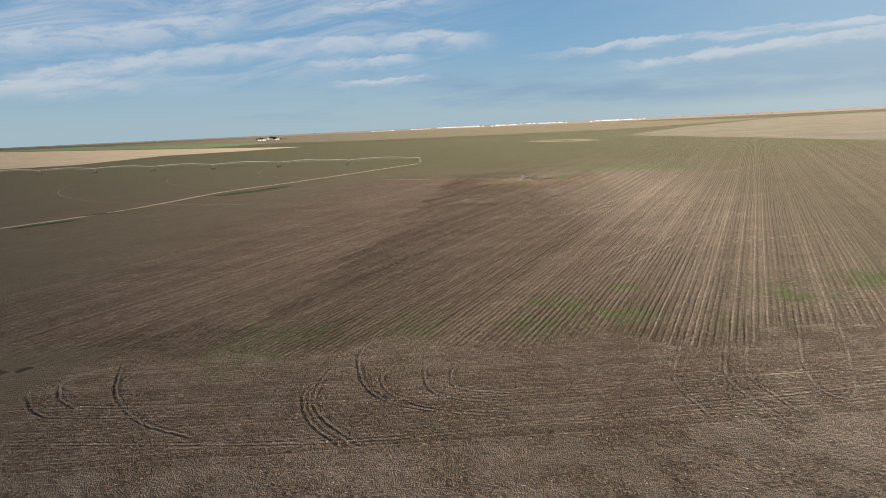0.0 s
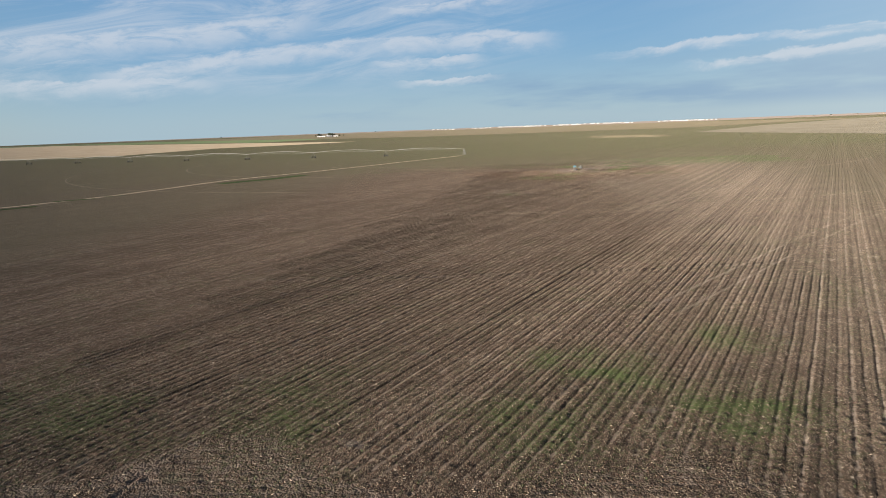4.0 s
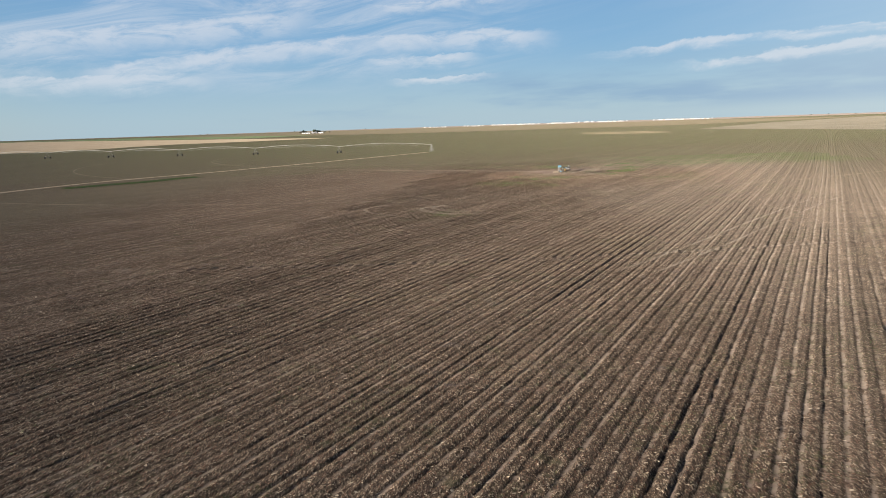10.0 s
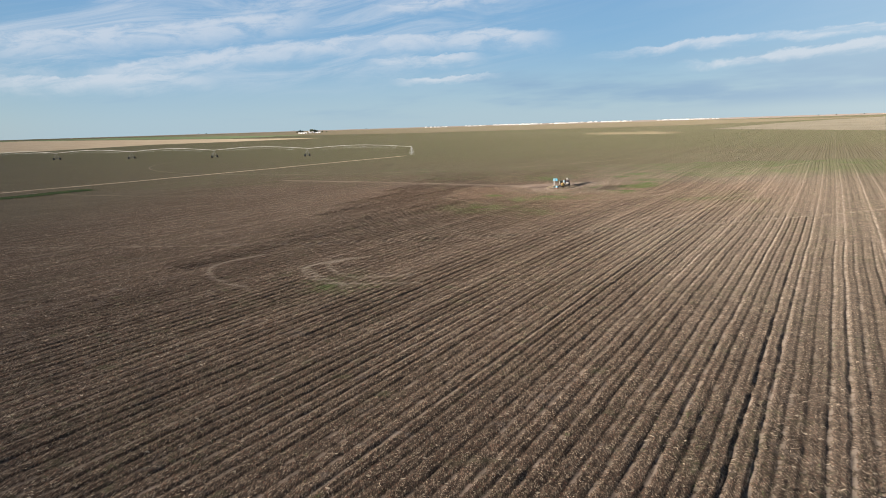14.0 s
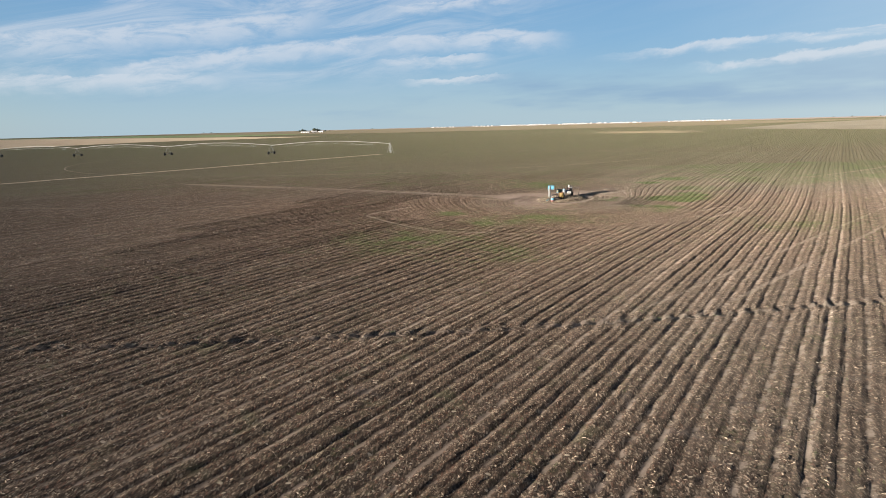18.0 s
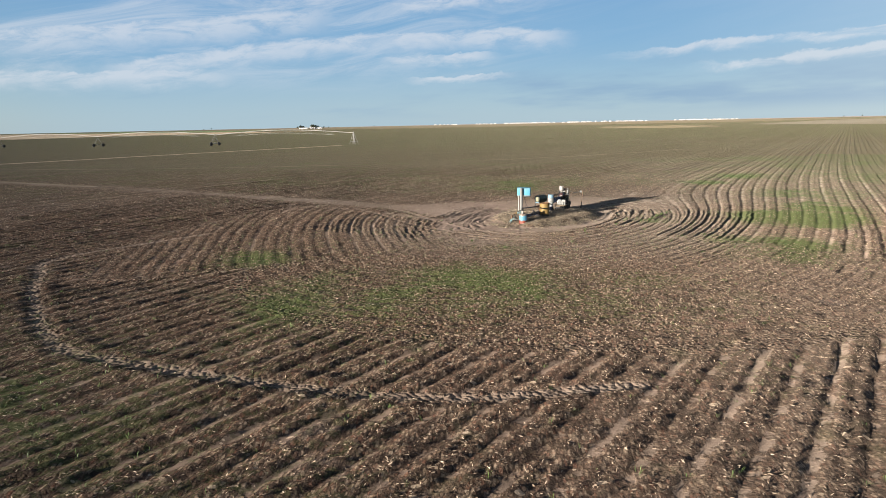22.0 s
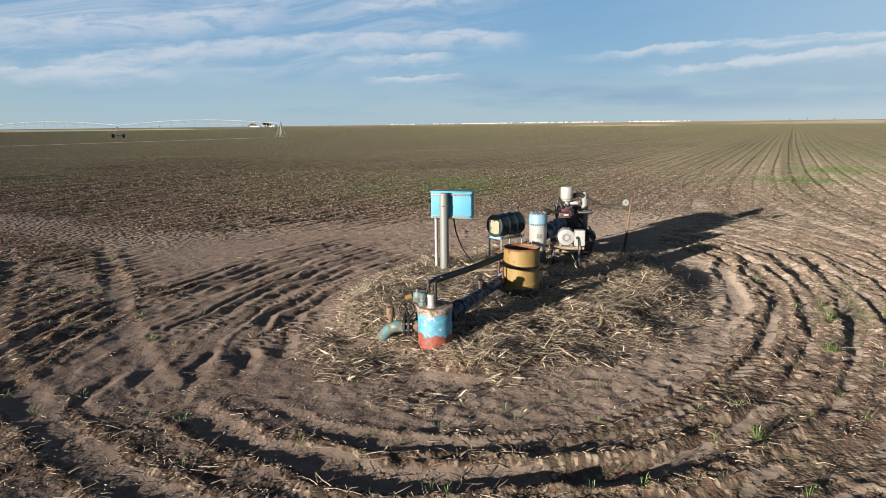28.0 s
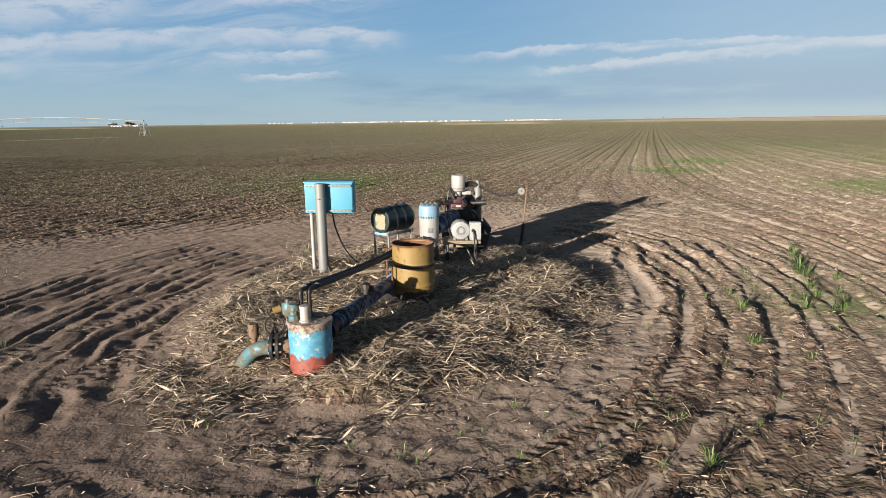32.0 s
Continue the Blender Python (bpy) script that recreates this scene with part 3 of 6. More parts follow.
# weed patches: x, y, reach, strength
GREENS = ((15.6, 2.4, 3.2, 1.6), (18.8, 7.0, 3.0, 1.0), (-14.0, -24.0, 7.0, 0.5), (-8.0, -30.0, 6.0, 0.4), (22.0, -18.0, 7.0, 0.4), (11.0, -6.0, 3.5, 0.7), (-2.0, -13.0, 3.4, 0.85), (-6.5, -15.0, 3.6, 0.65), (-0.4, -7.2, 1.8, 0.6), (-11.3, -8.8, 2.2, 0.75), (3.0, -15.0, 4.0, 0.4), (-19.0, -189.0, 5.0, 0.9),
          (-13.0, -195.0, 6.0, 0.9), (12.4, -188.7, 7.0, 0.8), (28.0, -182.0, 8.0, 0.8), (-24.7, -196.0, 5.0, 0.8), (-58.0, -199.0, 10.0, 0.6), (-40.0, -195.5, 7.0, 0.6),
          (-8.6, -181.6, 4.0, 0.8), (0.0, -199.0, 6.0, 0.5), (-22.0, -187.7, 4.0, 0.7), (21.0, 14.0, 4.0, 0.6), (-24.0, -71.5, 4.0, 0.5), (16.8, 24.0, 2.2, 0.65), (21.5, 30.0, 3.0, 0.4), (0.0, 23.0, 5.0, 0.45), (21.5, 15.0, 3.0, 0.5), (7.2, 1.8, 1.3, 0.6))


def margin(x, y, left, right):
    """How far inside the strip along the flown line a place lies."""
    mid = np.where(y < 0, 2 + 37 * y / 240, 2 + 0.1 * y)
    return np.minimum.reduce([x - mid + left, mid + right - x, y + 246, 62 - y])


def rings(x, y):
    du, dv = to_uv(x - PUMP[0], y - PUMP[1])
    return du, dv, np.hypot(du, dv * 0.62)


def profile(p):
    """A row from ridge to ridge: littered top, steep side, bare furrow rising to the next ridge."""
    p = p - np.floor(p)
    fall = smooth(p, 0.46, 0.60)
    return 2 * (1 - fall + fall * smooth(p, 0.60, 1.03)) - 1 - 0.8 * np.exp(-((p - 0.20) / 0.10) ** 4)


def field(x, y, pts, room=2.0):
    """Which places lie near a line, with their distance and way along it."""
    box = (x > pts[:, 0].min() - room) & (x < pts[:, 0].max() + room) & (y > pts[:, 1].min() - room) & (y < pts[:, 1].max() + room)
    return (box, *near_line(x[box], y[box], pts)) if box.any() else (None, None, None)


def survey(x, y):
    """Height of the field, its cover (straw, green, pale soil with painted brightening, rows), the phase of the rows
    and how littered a place is.
    """
    u, v = to_uv(x, y)
    du, dv, rho = rings(x, y)
    wander = (vnoise(u, v, 3.0, 1) - 0.5) * 0.07 + (vnoise(u, v, 14.0, 2) - 0.5) * 0.16
    # rows bend round the well as water round a stone
    flow = du * (1 - 6.0 ** 2 / np.maximum(rho, 6.0) ** 2)
    bent = np.where(du > 0, flow, u - (PUMP[0] * CA - PUMP[1] * SA) + (flow - du) * 0.35)
    rx, ry = x - 2.5, y + 3.2
    rad, ang = np.hypot(rx, ry), np.degrees(np.arctan2(ry, rx)) % 360
    w_left = smooth(ang, 135, 152) * smooth(ang, 213, 203) * smooth(rad, 5.2, 6.0) * smooth(rad, 23.0, 20.5)
    phase = bent / PITCH + wander
    fan = rad / (1 + 0.00015 * np.clip(200 - ang, 0, 60) ** 2) / 0.60 + wander * 1.2
    theta = np.degrees(np.arctan2(dv * 0.62, du))
    ringed = smooth(rho - 1.0 * smooth(theta, -140, -110) - 0.5 * smooth(theta, -75, -45), 5.8, 4.8)
    lane_d, _ = near_line(x, y, LANE_IN)
    lane = np.exp(-(lane_d / 1.5) ** 2) * smooth(x, -1.5, -5.0)
    mud = smooth(rho, 7.5, 6.0) * smooth(x, 0.8, -1.5) * smooth(y, -2.2, 0.0) * smooth(x, -5.4, -3.8)
    mud = np.maximum(mud, np.exp(-(np.hypot(x + 4.3, (y - 7.0) * 0.9) / 3.4) ** 4))
    front = smooth(np.hypot((x - 1.5) / 14.0, (y + 11.0) / 9.5), 1.05, 0.7) * (1 - w_left) * (1 - ringed)
    head = smooth(y + 0.02 * x + 9.0 * (vnoise(x, y, 11.0, 41) - 0.5) + 4.0 * (vnoise(x, y, 3.0, 42) - 0.5), -199.0, -211.0)
    worked = smooth(y - 0.06 * (x + 36), -228.0, -225.0)
    hy = y - 0.05 * x + (vnoise(x, y, 9.0, 5) - 0.5) * 0.8
    near = smooth(rho, 11.0, 7.5)
    phase = np.where(w_left > 0.5, fan, phase)
    arcs = smooth(rho, 3.3, 3.8) * smooth(rho, 7.7, 6.9) * smooth(theta, -70, -45) * smooth(theta, 100, 60)
    phase = np.where(np.maximum(arcs, front) > 0.5, rho / 0.50 + 0.6 * wander, phase)
    phase = np.where(head > 0.5, hy / 0.62, phase)
    ringed = ringed * (1 - arcs)
    rows = (1 - 0.45 * front) * (1 - 0.9 * lane) * (1 - 0.9 * mud) * (1 - ringed) * np.abs(1 - 2 * head) ** 0.5
    rows = rows * np.where(head > 0.5, 0.42 * worked, 1.0) * np.clip(np.abs(w_left - 0.5) * 4, 0, 1) * np.clip(np.abs(np.maximum(arcs, front) - 0.5) * 5, 0.15, 1)
    # past the well the rows are half levelled
    rows = rows * (1 - 0.55 * smooth(y, 6.5, 9.5) * smooth(y, 46, 26) * smooth(x, -16, -4) * smooth(x - 0.2 * y, 16, 8))
    # single furrows run deeper where wheels have gone
    number = np.floor(phase).astype(int)
    deep = 0.72 + 0.5 * TABLE[number & 255, 40] + 0.32 * np.isin(number % 16, (5, 6)) * (1 - w_left)
    amp = 0.033 * deep * (0.75 + 0.5 * vnoise(u, v * 0.3, 4.0, 3)) * rows * (1 - 0.30 * w_left) * (1 - 0.35 * arcs) * (1 - 0.2 * near) * np.where(head > 0.5, 0.6, 1.0)
    z = amp * profile(phase + (vnoise(u, v, 0.45, 31) - 0.5) * 0.20)
    q = phase - np.floor(phase)
    furrow = smooth(q, 0.46, 0.58) * smooth(q, 1.0, 0.88) * rows
    lumps = vnoise(x, y, 0.17, 24) ** 2
    z += 0.050 * (lumps - 0.3) * (1 - 0.8 * furrow) * (1 - 0.75 * near) * (1 - 0.6 * lane) * (1 - 0.5 * mud) * (1 - 0.3 * head)
    z += near * (0.016 * (vnoise(x, y, 0.11, 26) ** 2 - 0.3) + 0.010 * (vnoise(x, y, 0.062, 29) - 0.5)) * (0.3 + 1.2 * vnoise(x, y, 0.9, 27)) * (1 - 0.6 * mud)
    clods = vnoise(x, y, 0.34, 6) * 0.55 + vnoise(x, y, 0.15, 7) * 0.45 - 0.5
    z += clods * (1 - 0.6 * near) * (1 - 0.7 * furrow) * (0.036 + 0.028 * head - 0.02 * lane)
    z += (vnoise(x, y, 1.3, 8) - 0.5) * (0.022 - 0.006 * near)
    # x terms paint the low sun's brightening beside the flown line into the soil
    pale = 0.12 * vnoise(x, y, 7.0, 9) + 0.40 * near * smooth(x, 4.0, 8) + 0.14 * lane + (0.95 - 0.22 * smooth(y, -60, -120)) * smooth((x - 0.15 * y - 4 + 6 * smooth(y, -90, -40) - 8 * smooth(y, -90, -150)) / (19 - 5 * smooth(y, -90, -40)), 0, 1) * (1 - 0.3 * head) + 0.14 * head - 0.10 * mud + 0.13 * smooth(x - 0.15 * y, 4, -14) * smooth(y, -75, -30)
    straw = 0.50 - 0.20 * near - 0.30 * smooth(rho, 4.4, 3.2) + 0.5 * (vnoise(x, y, 2.2, 17) - 0.5) + 0.35 * front - 0.4 * lane - 0.7 * mud - 0.15 * head
    # short scraped bars left by turning tyres on the side of the lane
    turn = (theta + 360) % 360
    bars = smooth(turn, 246, 234) * smooth(turn, 158, 170) * smooth(rho, 2.8, 3.2) * smooth(rho, 7.4, 6.2)
    dip = lambda s, w: np.exp(-(np.abs((s + 0.5) % 1 - 0.5) / w) ** 3)
    swept = rho + 0.22 * (vnoise(x, y, 0.6, 60) - 0.5) + 0.06 * (vnoise(x, y, 0.17, 64) - 0.5)
    gone = smooth(vnoise(np.radians(theta) * 3.2, np.floor(swept / 0.40), 1.0, 61), 0.34, 0.52)
    z -= bars * gone * 0.034 * dip(swept / 0.40, 0.26) * (0.5 + vnoise(x, y, 0.4, 62))
    z += bars * 0.022 * dip(swept / 0.40 + 0.40, 0.12) * vnoise(x, y, 0.13, 63)
    for pts, half, deep, dust in TRACKS:
        box, d, s = field(x, y, pts, 1.5)
        if box is not None:
            cut = np.exp(-(d / half) ** 4)
            z[box] = z[box] * (1 - 0.6 * cut) - 0.8 * cut * deep * (0.55 + 0.25 * np.sin(s * 2 * math.pi / 0.34)) + 0.6 * deep * np.exp(-((d - 1.8 * half) / (0.7 * half)) ** 2)
            pale[box] += cut * dust
            rows[box] *= 1 - 0.95 * cut
            straw[box] -= (0.1 + 0.9 * dust) * cut
    clumpy = 0.15 + 1.3 * vnoise(x, y, 0.12, 35) * vnoise(x, y, 0.45, 37) + 0.5 * vnoise(x, y, 0.07, 38)
    for k, (pts, half, deep) in enumerate(RUTS):
        box, d, s = field(x, y, pts)
        if box is not None:
            bx, by = x[box], y[box]
            d = d + (vnoise(bx, by, 0.8, 12 + k) - 0.5) * 0.14 + (vnoise(bx, by, 0.2, 44) - 0.5) * 0.05
            ends = smooth(s, 0.0, 0.8) * smooth(s, s.max(), s.max() - 0.8) * (0.45 + 0.75 * vnoise(bx, by, 1.6, 70 + k))
            cut = np.exp(-(np.maximum(d, 0) / half) ** 4) * ends
            z[box] = z[box] * (1 - 0.7 * cut) - 0.36 * cut * deep
            side = np.exp(-((d - 1.75 * half) / (0.55 * half)) ** 2) * ends
            z[box] += side * deep * 0.42 * clumpy[box]
            straw[box] += 0.35 * side - 0.5 * cut
            pale[box] += 0.10 * cut
    for pts, half in PRINTS:
        box, d, s = field(x, y, pts)
        if box is not None:
            cut = smooth(d, half * 1.15, half * 0.9) * smooth(s, 0.0, 0.5) * smooth(s, s.max(), s.max() - 0.5) * smooth(vnoise(x[box], y[box], 0.9, 36), 0.22, 0.42)
            lug = smooth(np.sin((s + 0.75 * d) * 2 * math.pi / 0.145), -0.25, 0.35) * smooth(d, 0.0, 0.03)
            z[box] = z[box] * (1 - 0.75 * cut) - cut * (0.006 + 0.011 * lug)
            straw[box] -= 0.4 * cut
            pale[box] += 0.12 * cut * (1 - lug)
    away = np.hypot(x - PIVOT[0], y - PIVOT[1])
    for k in range(2, 7):
        d = np.abs(away - SPAN * k + (vnoise(x, y, 1.1, 13) - 0.5) * 0.15)
        arc = np.arctan2(y - PIVOT[1], x - PIVOT[0]) * SPAN * k
        knob = vnoise(arc, arc * 0, 0.38, 14)
        if k != 3:
            band = np.exp(-(d / 0.36) ** 4)
            z = z * (1 - 0.8 * band) - 0.085 * np.exp(-(d / 0.15) ** 4) + 0.095 * np.exp(-((d - 0.26) / 0.12) ** 2) * (0.05 + 1.3 * knob)
            pale += 0.08 * band * knob
            rows *= 1 - band
            straw -= 0.3 * band
    mound = smooth(np.hypot(du * 0.98 + 0.15, (dv + 0.1) * 0.66) + (vnoise(x, y, 0.9, 15) - 0.5) * 0.7, 2.75, 2.05)
    z = z * (1 - 0.7 * mound) + mound * (0.10 + 0.09 * vnoise(x, y, 0.55, 16) + 0.05 * vnoise(x, y, 0.16, 28))
    straw += 1.2 * mound
    green = np.zeros_like(x)
    for gx, gy, reach, power in GREENS:
        power = power * (0.6 if gy < -150 else 1.1)
        green = np.maximum(green, power * np.exp(-(((x - gx) ** 2 + (y - gy) ** 2) / reach ** 2)))
    green = green * (0.4 + 1.0 * vnoise(x, y, 1.7, 18)) + 0.14 * smooth(vnoise(x, y, 3.1, 19), 0.50, 0.8) + 0.05 + 0.06 * smooth(y, -110, -170) + (0.27 * smooth(y, 7, 30) + 0.16 * smooth(y, 30, 160)) * (1 - near) + (0.10 + 0.10 * smooth(y, 4, 20)) * smooth(x - 2 - 0.15 * y, 8, 35) * (y > -175)
    edge = smooth(margin(x, y, 100, 80), 0.0, 40.0)
    worn = np.where(y > -198, edge, smooth(margin(x, y, 52, 52), 0.0, 8.0))
    litter = np.clip((1 - furrow) * (1 - mud) * (1 - lane) * np.clip(0.35 + straw, 0, 1), 0, 1)
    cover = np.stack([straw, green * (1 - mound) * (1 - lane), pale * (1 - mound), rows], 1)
    return z * worn, np.clip(cover, 0, 1), phase, litter, 1 - worn


def land(x, y):
    return survey(x, y)[0]


def at_height(x, y):
    return float(land(np.array([float(x)]), np.array([float(y)]))[0])


# ---- the ground: one sheet, finest round the well, plain towards the horizon ----
TILE = 7 * PITCH
U0, V0, NU, NV = -145.53, -308.0, 68, 81


def lattice(u0, v0, du, dv, cells, snap=None):
    """Vertices and quads of a lattice for the cells that are wanted."""
    nu, nv = cells.shape
    want = np.zeros((nu + 1, nv + 1), bool)
    for a in (0, 1):
        for b in (0, 1):
            want[a:nu + a, b:nv + b] |= cells
    index = np.full(want.shape, -1)
    index[want] = np.arange(want.sum())
    i, j = np.nonzero(want)
    x, y = to_xy(u0 + i * du, v0 + j * dv)
    z, cover, phase, _, outer = survey(x, y)
    if snap:
        # along the border the heights follow the coarser neighbour
        full = np.zeros(want.shape)
        full[want] = z
        fu, fv = snap
        for line, f in ((full[0], fv), (full[-1], fv), (full[:, 0], fu), (full[:, -1], fu)):
            k = np.arange(len(line))
            base = (k // f) * f
            nxt = np.minimum(base + f, len(line) - 1)
            line[:] = line[base] + (line[nxt] - line[base]) * (k - base) / f
        z = full[want]
    ci, cj = np.nonzero(cells)
    quads = np.stack([index[ci, cj], index[ci + 1, cj], index[ci + 1, cj + 1], index[ci, cj + 1]], 1)
    return np.stack([x, y, z], 1), quads, cover, outer, phase


def raw_mesh(name, verts, quads, material, extra=()):
    me = bpy.data.meshes.new(name)
    me.vertices.add(len(verts))
    me.vertices.foreach_set("co", np.ascontiguousarray(verts, dtype=np.float32).ravel())
    n = quads.shape[1]
    me.loops.add(quads.size)
    me.loops.foreach_set("vertex_index", np.ascontiguousarray(quads, dtype=np.int32).ravel())
    me.polygons.add(len(quads))
    me.polygons.foreach_set("loop_start", np.arange(0, quads.size, n, dtype=np.int32))
    me.polygons.foreach_set("use_smooth", np.ones(len(quads), bool))
    me.update(calc_edges=True)
    for key, kind, field, values in extra:
        a = me.attributes.new(key, kind, "POINT")
        a.data.foreach_set(field, np.ascontiguousarray(values, dtype=np.float32).ravel())
    me.materials.append(material)
    return me


def plain_cover(x, y):
    """Cover of the land beyond the shaped strip, and the phase of its rows."""
    one = np.ones_like(x)
    # third channel paints the brightening opposite the sun on the right-hand land
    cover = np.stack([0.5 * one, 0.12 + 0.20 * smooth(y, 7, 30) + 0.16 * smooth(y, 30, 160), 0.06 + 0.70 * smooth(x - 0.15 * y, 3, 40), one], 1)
    return cover, one, (to_uv(x, y)[0] - (PUMP[0] * CA - PUMP[1] * SA)) / PITCH


def build_ground():
    ti, tj = np.meshgrid(np.arange(NU + 1), np.arange(NV + 1), indexing="ij")
    tx, ty = to_xy(U0 + ti * TILE, V0 + tj * TILE)

    def touched(live):
        return live[:-1, :-1] | live[1:, :-1] | live[:-1, 1:] | live[1:, 1:]

    def tiles_of(mask, nu, nv):
        return lattice(U0, V0, TILE / nu, TILE / nv, np.repeat(np.repeat(mask, nu, 0), nv, 1))

    def block_of(i0, i1, j0, j1, nu, nv, hole, snap):
        cells = np.ones(((i1 - i0) * nu, (j1 - j0) * nv), bool)
        if hole:
            a0, a1, b0, b1 = hole
            cells[(a0 - i0) * nu:(a1 - i0) * nu, (b0 - j0) * nv:(b1 - j0) * nv] = False
        return lattice(U0 + i0 * TILE, V0 + j0 * TILE, TILE / nu, TILE / nv, cells, snap)

    core = touched(margin(tx, ty, 30, 27) > 0)
    turn = touched((margin(tx, ty, 50, 50) > 0) & (ty < -196) & (ty > -236))
    sides = touched(margin(tx, ty, 100, 80) > 0) & ~core & ~turn
    core = core & ~turn
    shaped = core | turn | sides
    ring_field, mound = (22, 32, 51, 62), (25, 29, 56, 59)
    open_core = core.copy()
    open_core[22:32, 51:62] = False
    sides[22:32, 51:62] = False
    shaped[22:32, 51:62] = True
    sets = [tiles_of(open_core, 56, 10), tiles_of(sides, 24, 3), tiles_of(turn, 42, 42),
            block_of(*ring_field, 56, 30, mound, (1, 3)), block_of(*mound, 168, 150, None, (3, 5))]
    # plain tiles about the strip, then a wide frame out to the horizon
    pi, pj = np.nonzero(~shaped)
    pu, pv = U0 + pi * TILE, V0 + pj * TILE
    cx, cy = to_xy(np.stack([pu, pu + TILE, pu + TILE, pu], 1), np.stack([pv, pv, pv + TILE, pv + TILE], 1))
    cx, cy = cx.ravel(), cy.ravel()
    cover, one, phase = plain_cover(cx, cy)
    sets.append((np.stack([cx, cy, 0 * cx], 1), np.arange(len(cx)).reshape(-1, 4), cover, one, phase))
    u1, v1 = U0 + NU * TILE, V0 + NV * TILE
    ux, uy = to_xy(np.array([U0, u1, u1, U0]), np.array([V0, V0, v1, v1]))
    cover, one, phase = plain_cover(ux, uy)
    sets.append((np.stack([ux, uy, np.full(4, -0.35)], 1), np.arange(4).reshape(1, 4), cover, one, phase))
    us = [-6000, -1500, -600, U0, u1, 600, 1500, 6000]
    vs = [-6000, -1500, -600, V0, v1, 300, 600, 1500, 6000]
    big = []
    for i in range(7):
        for j in range(8):
            if (i, j) != (3, 3):
                big += [(us[i], vs[j]), (us[i + 1], vs[j]), (us[i + 1], vs[j + 1]), (us[i], vs[j + 1])]
    big = np.array(big, float)
    bx, by = to_xy(big[:, 0], big[:, 1])
    cover, one, phase = plain_cover(bx, by)
    sets.append((np.stack([bx, by, 0 * bx], 1), np.arange(len(bx)).reshape(-1, 4), cover, one, phase))
    shift, quads = 0, []
    for s in sets:
        quads.append(s[1] + shift)
        shift += len(s[0])
    me = raw_mesh("ground", np.concatenate([s[0] for s in sets]), np.concatenate(quads), SOIL,
                  (("cover", "FLOAT_COLOR", "color", np.concatenate([s[2] for s in sets])), ("outer", "FLOAT", "value", np.concatenate([s[3] for s in sets])),
                   ("phase", "FLOAT", "value", np.concatenate([s[4] for s in sets]))))
    return tagged(new("ground", me), "tilled brown field in long ridged rows with straw residue", "field", kind="structure")


ground = build_ground()


def sheet(name, pts, z, material, label):
    """A flat piece of land with a straight-sided outline, a little above the ground sheet."""
    bm = bmesh.new()
    top = [bm.verts.new((x, y, z)) for x, y in pts]
    f = bm.faces.new(top)
    if f.normal.z < 0:
        f.normal_flip()
    f.normal_update()
    if f.calc_center_median() and f.normal.z < 0:
        f.normal_flip()
    me = bpy.data.meshes.new(name)
    bm.to_mesh(me)
    me.materials.append(material)
    return tagged(new(name, me), label, "field", kind="structure")


def ribbon(name, pts, half, z, material, label, skip=False):
    """A strip of land along a line; with skip, only where the ground is plain."""
    pts = np.array(pts, float)
    d = np.gradient(pts, axis=0)
    d /= np.hypot(d[:, 0], d[:, 1])[:, None]
    side = np.stack([-d[:, 1], d[:, 0]], 1)
    wob = (vnoise(pts[:, 0], pts[:, 1], half * 3, 21) - 0.5) * half * 0.7
    a, b = pts + side * (half + wob)[:, None], pts - side * (half - wob)[:, None]
    verts = np.concatenate([np.column_stack([a, np.full(len(a), z)]), np.column_stack([b, np.full(len(b), z)])])
    n = len(pts)
    keep = [i for i in range(n - 1) if not skip or (margin(pts[i:i + 2, 0], pts[i:i + 2, 1], 32, 29).max() < 0)]
    quads = np.array([(i, n + i, n + i + 1, i + 1) for i in keep])
    me = raw_mesh(name, verts, quads, material)
    return tagged(new(name, me), label, "track", kind="structure")


sheet("field_west", ((-250, 738), (-330, 650), (-416, 600), (-430, 409), (-499, 394), (-900, 330), (-4200, 600), (-4200, 2600), (-1796, 2150), (-311, 790)), 0.10, TAN, "pale bare fallow field beyond the irrigation line")
sheet("field_green", ((-420, 1230), (-1500, 2350), (-4600, 3400), (-4800, 1900), (-4200, 2700), (-1796, 2200), (-500, 1000)), 0.12, CROP, "long green strip of young wheat")
sheet("field_middle", ((-480, 1230), (-1450, 2400), (-900, 3300), (600, 3300), (900, 1500), (300, 950), (-180, 1000)), 0.08, OLIVE, "olive-brown field in front of the distant sheds")
sheet("field_far", ((-900, 3300), (-3000, 3700), (-2600, 5200), (3600, 5200), (3200, 2600), (600, 2600)), 0.15, PINK, "pale reddish land along the horizon")
sheet("field_east", ((205, 560), (262, 265), (272, 160), (240, 40), (3000, -300), (4600, 1500), (2600, 2300), (900, 1500), (420, 900)), 0.06, PALE, "pale yellowish stubble field")

# ribbons of trodden land
PIVOT_LANE = spline(((-51.0, 151.0), (-72.0, 113.0), (-95.2, 70.7), (-113.0, 40.0), (-134.2, 6.2), (-150.0, -45.0), (-172.0, -81.0), (-196.0, -120.0)))
ribbon("lane", PIVOT_LANE, 1.25, 0.03, LANE, "pale dusty lane running to the pivot point")
ribbon("lane_access", [p for p in LANE_IN if p[0] < -44] + [(-43.0, 25.6)], 0.5, 0.03, WHEEL_TRACK, "faint pale lane crossing the field")
for k in range(2, 5):
    turn = np.radians(np.linspace(168, 320, 60 + 30 * k))
    ring = np.stack([PIVOT[0] + SPAN * k * np.cos(turn), PIVOT[1] + SPAN * k * np.sin(turn)], 1)
    ribbon("track_wheel", ring, 0.20, 0.02, WHEEL_TRACK, "pale circular wheel track of the irrigation machine", True)
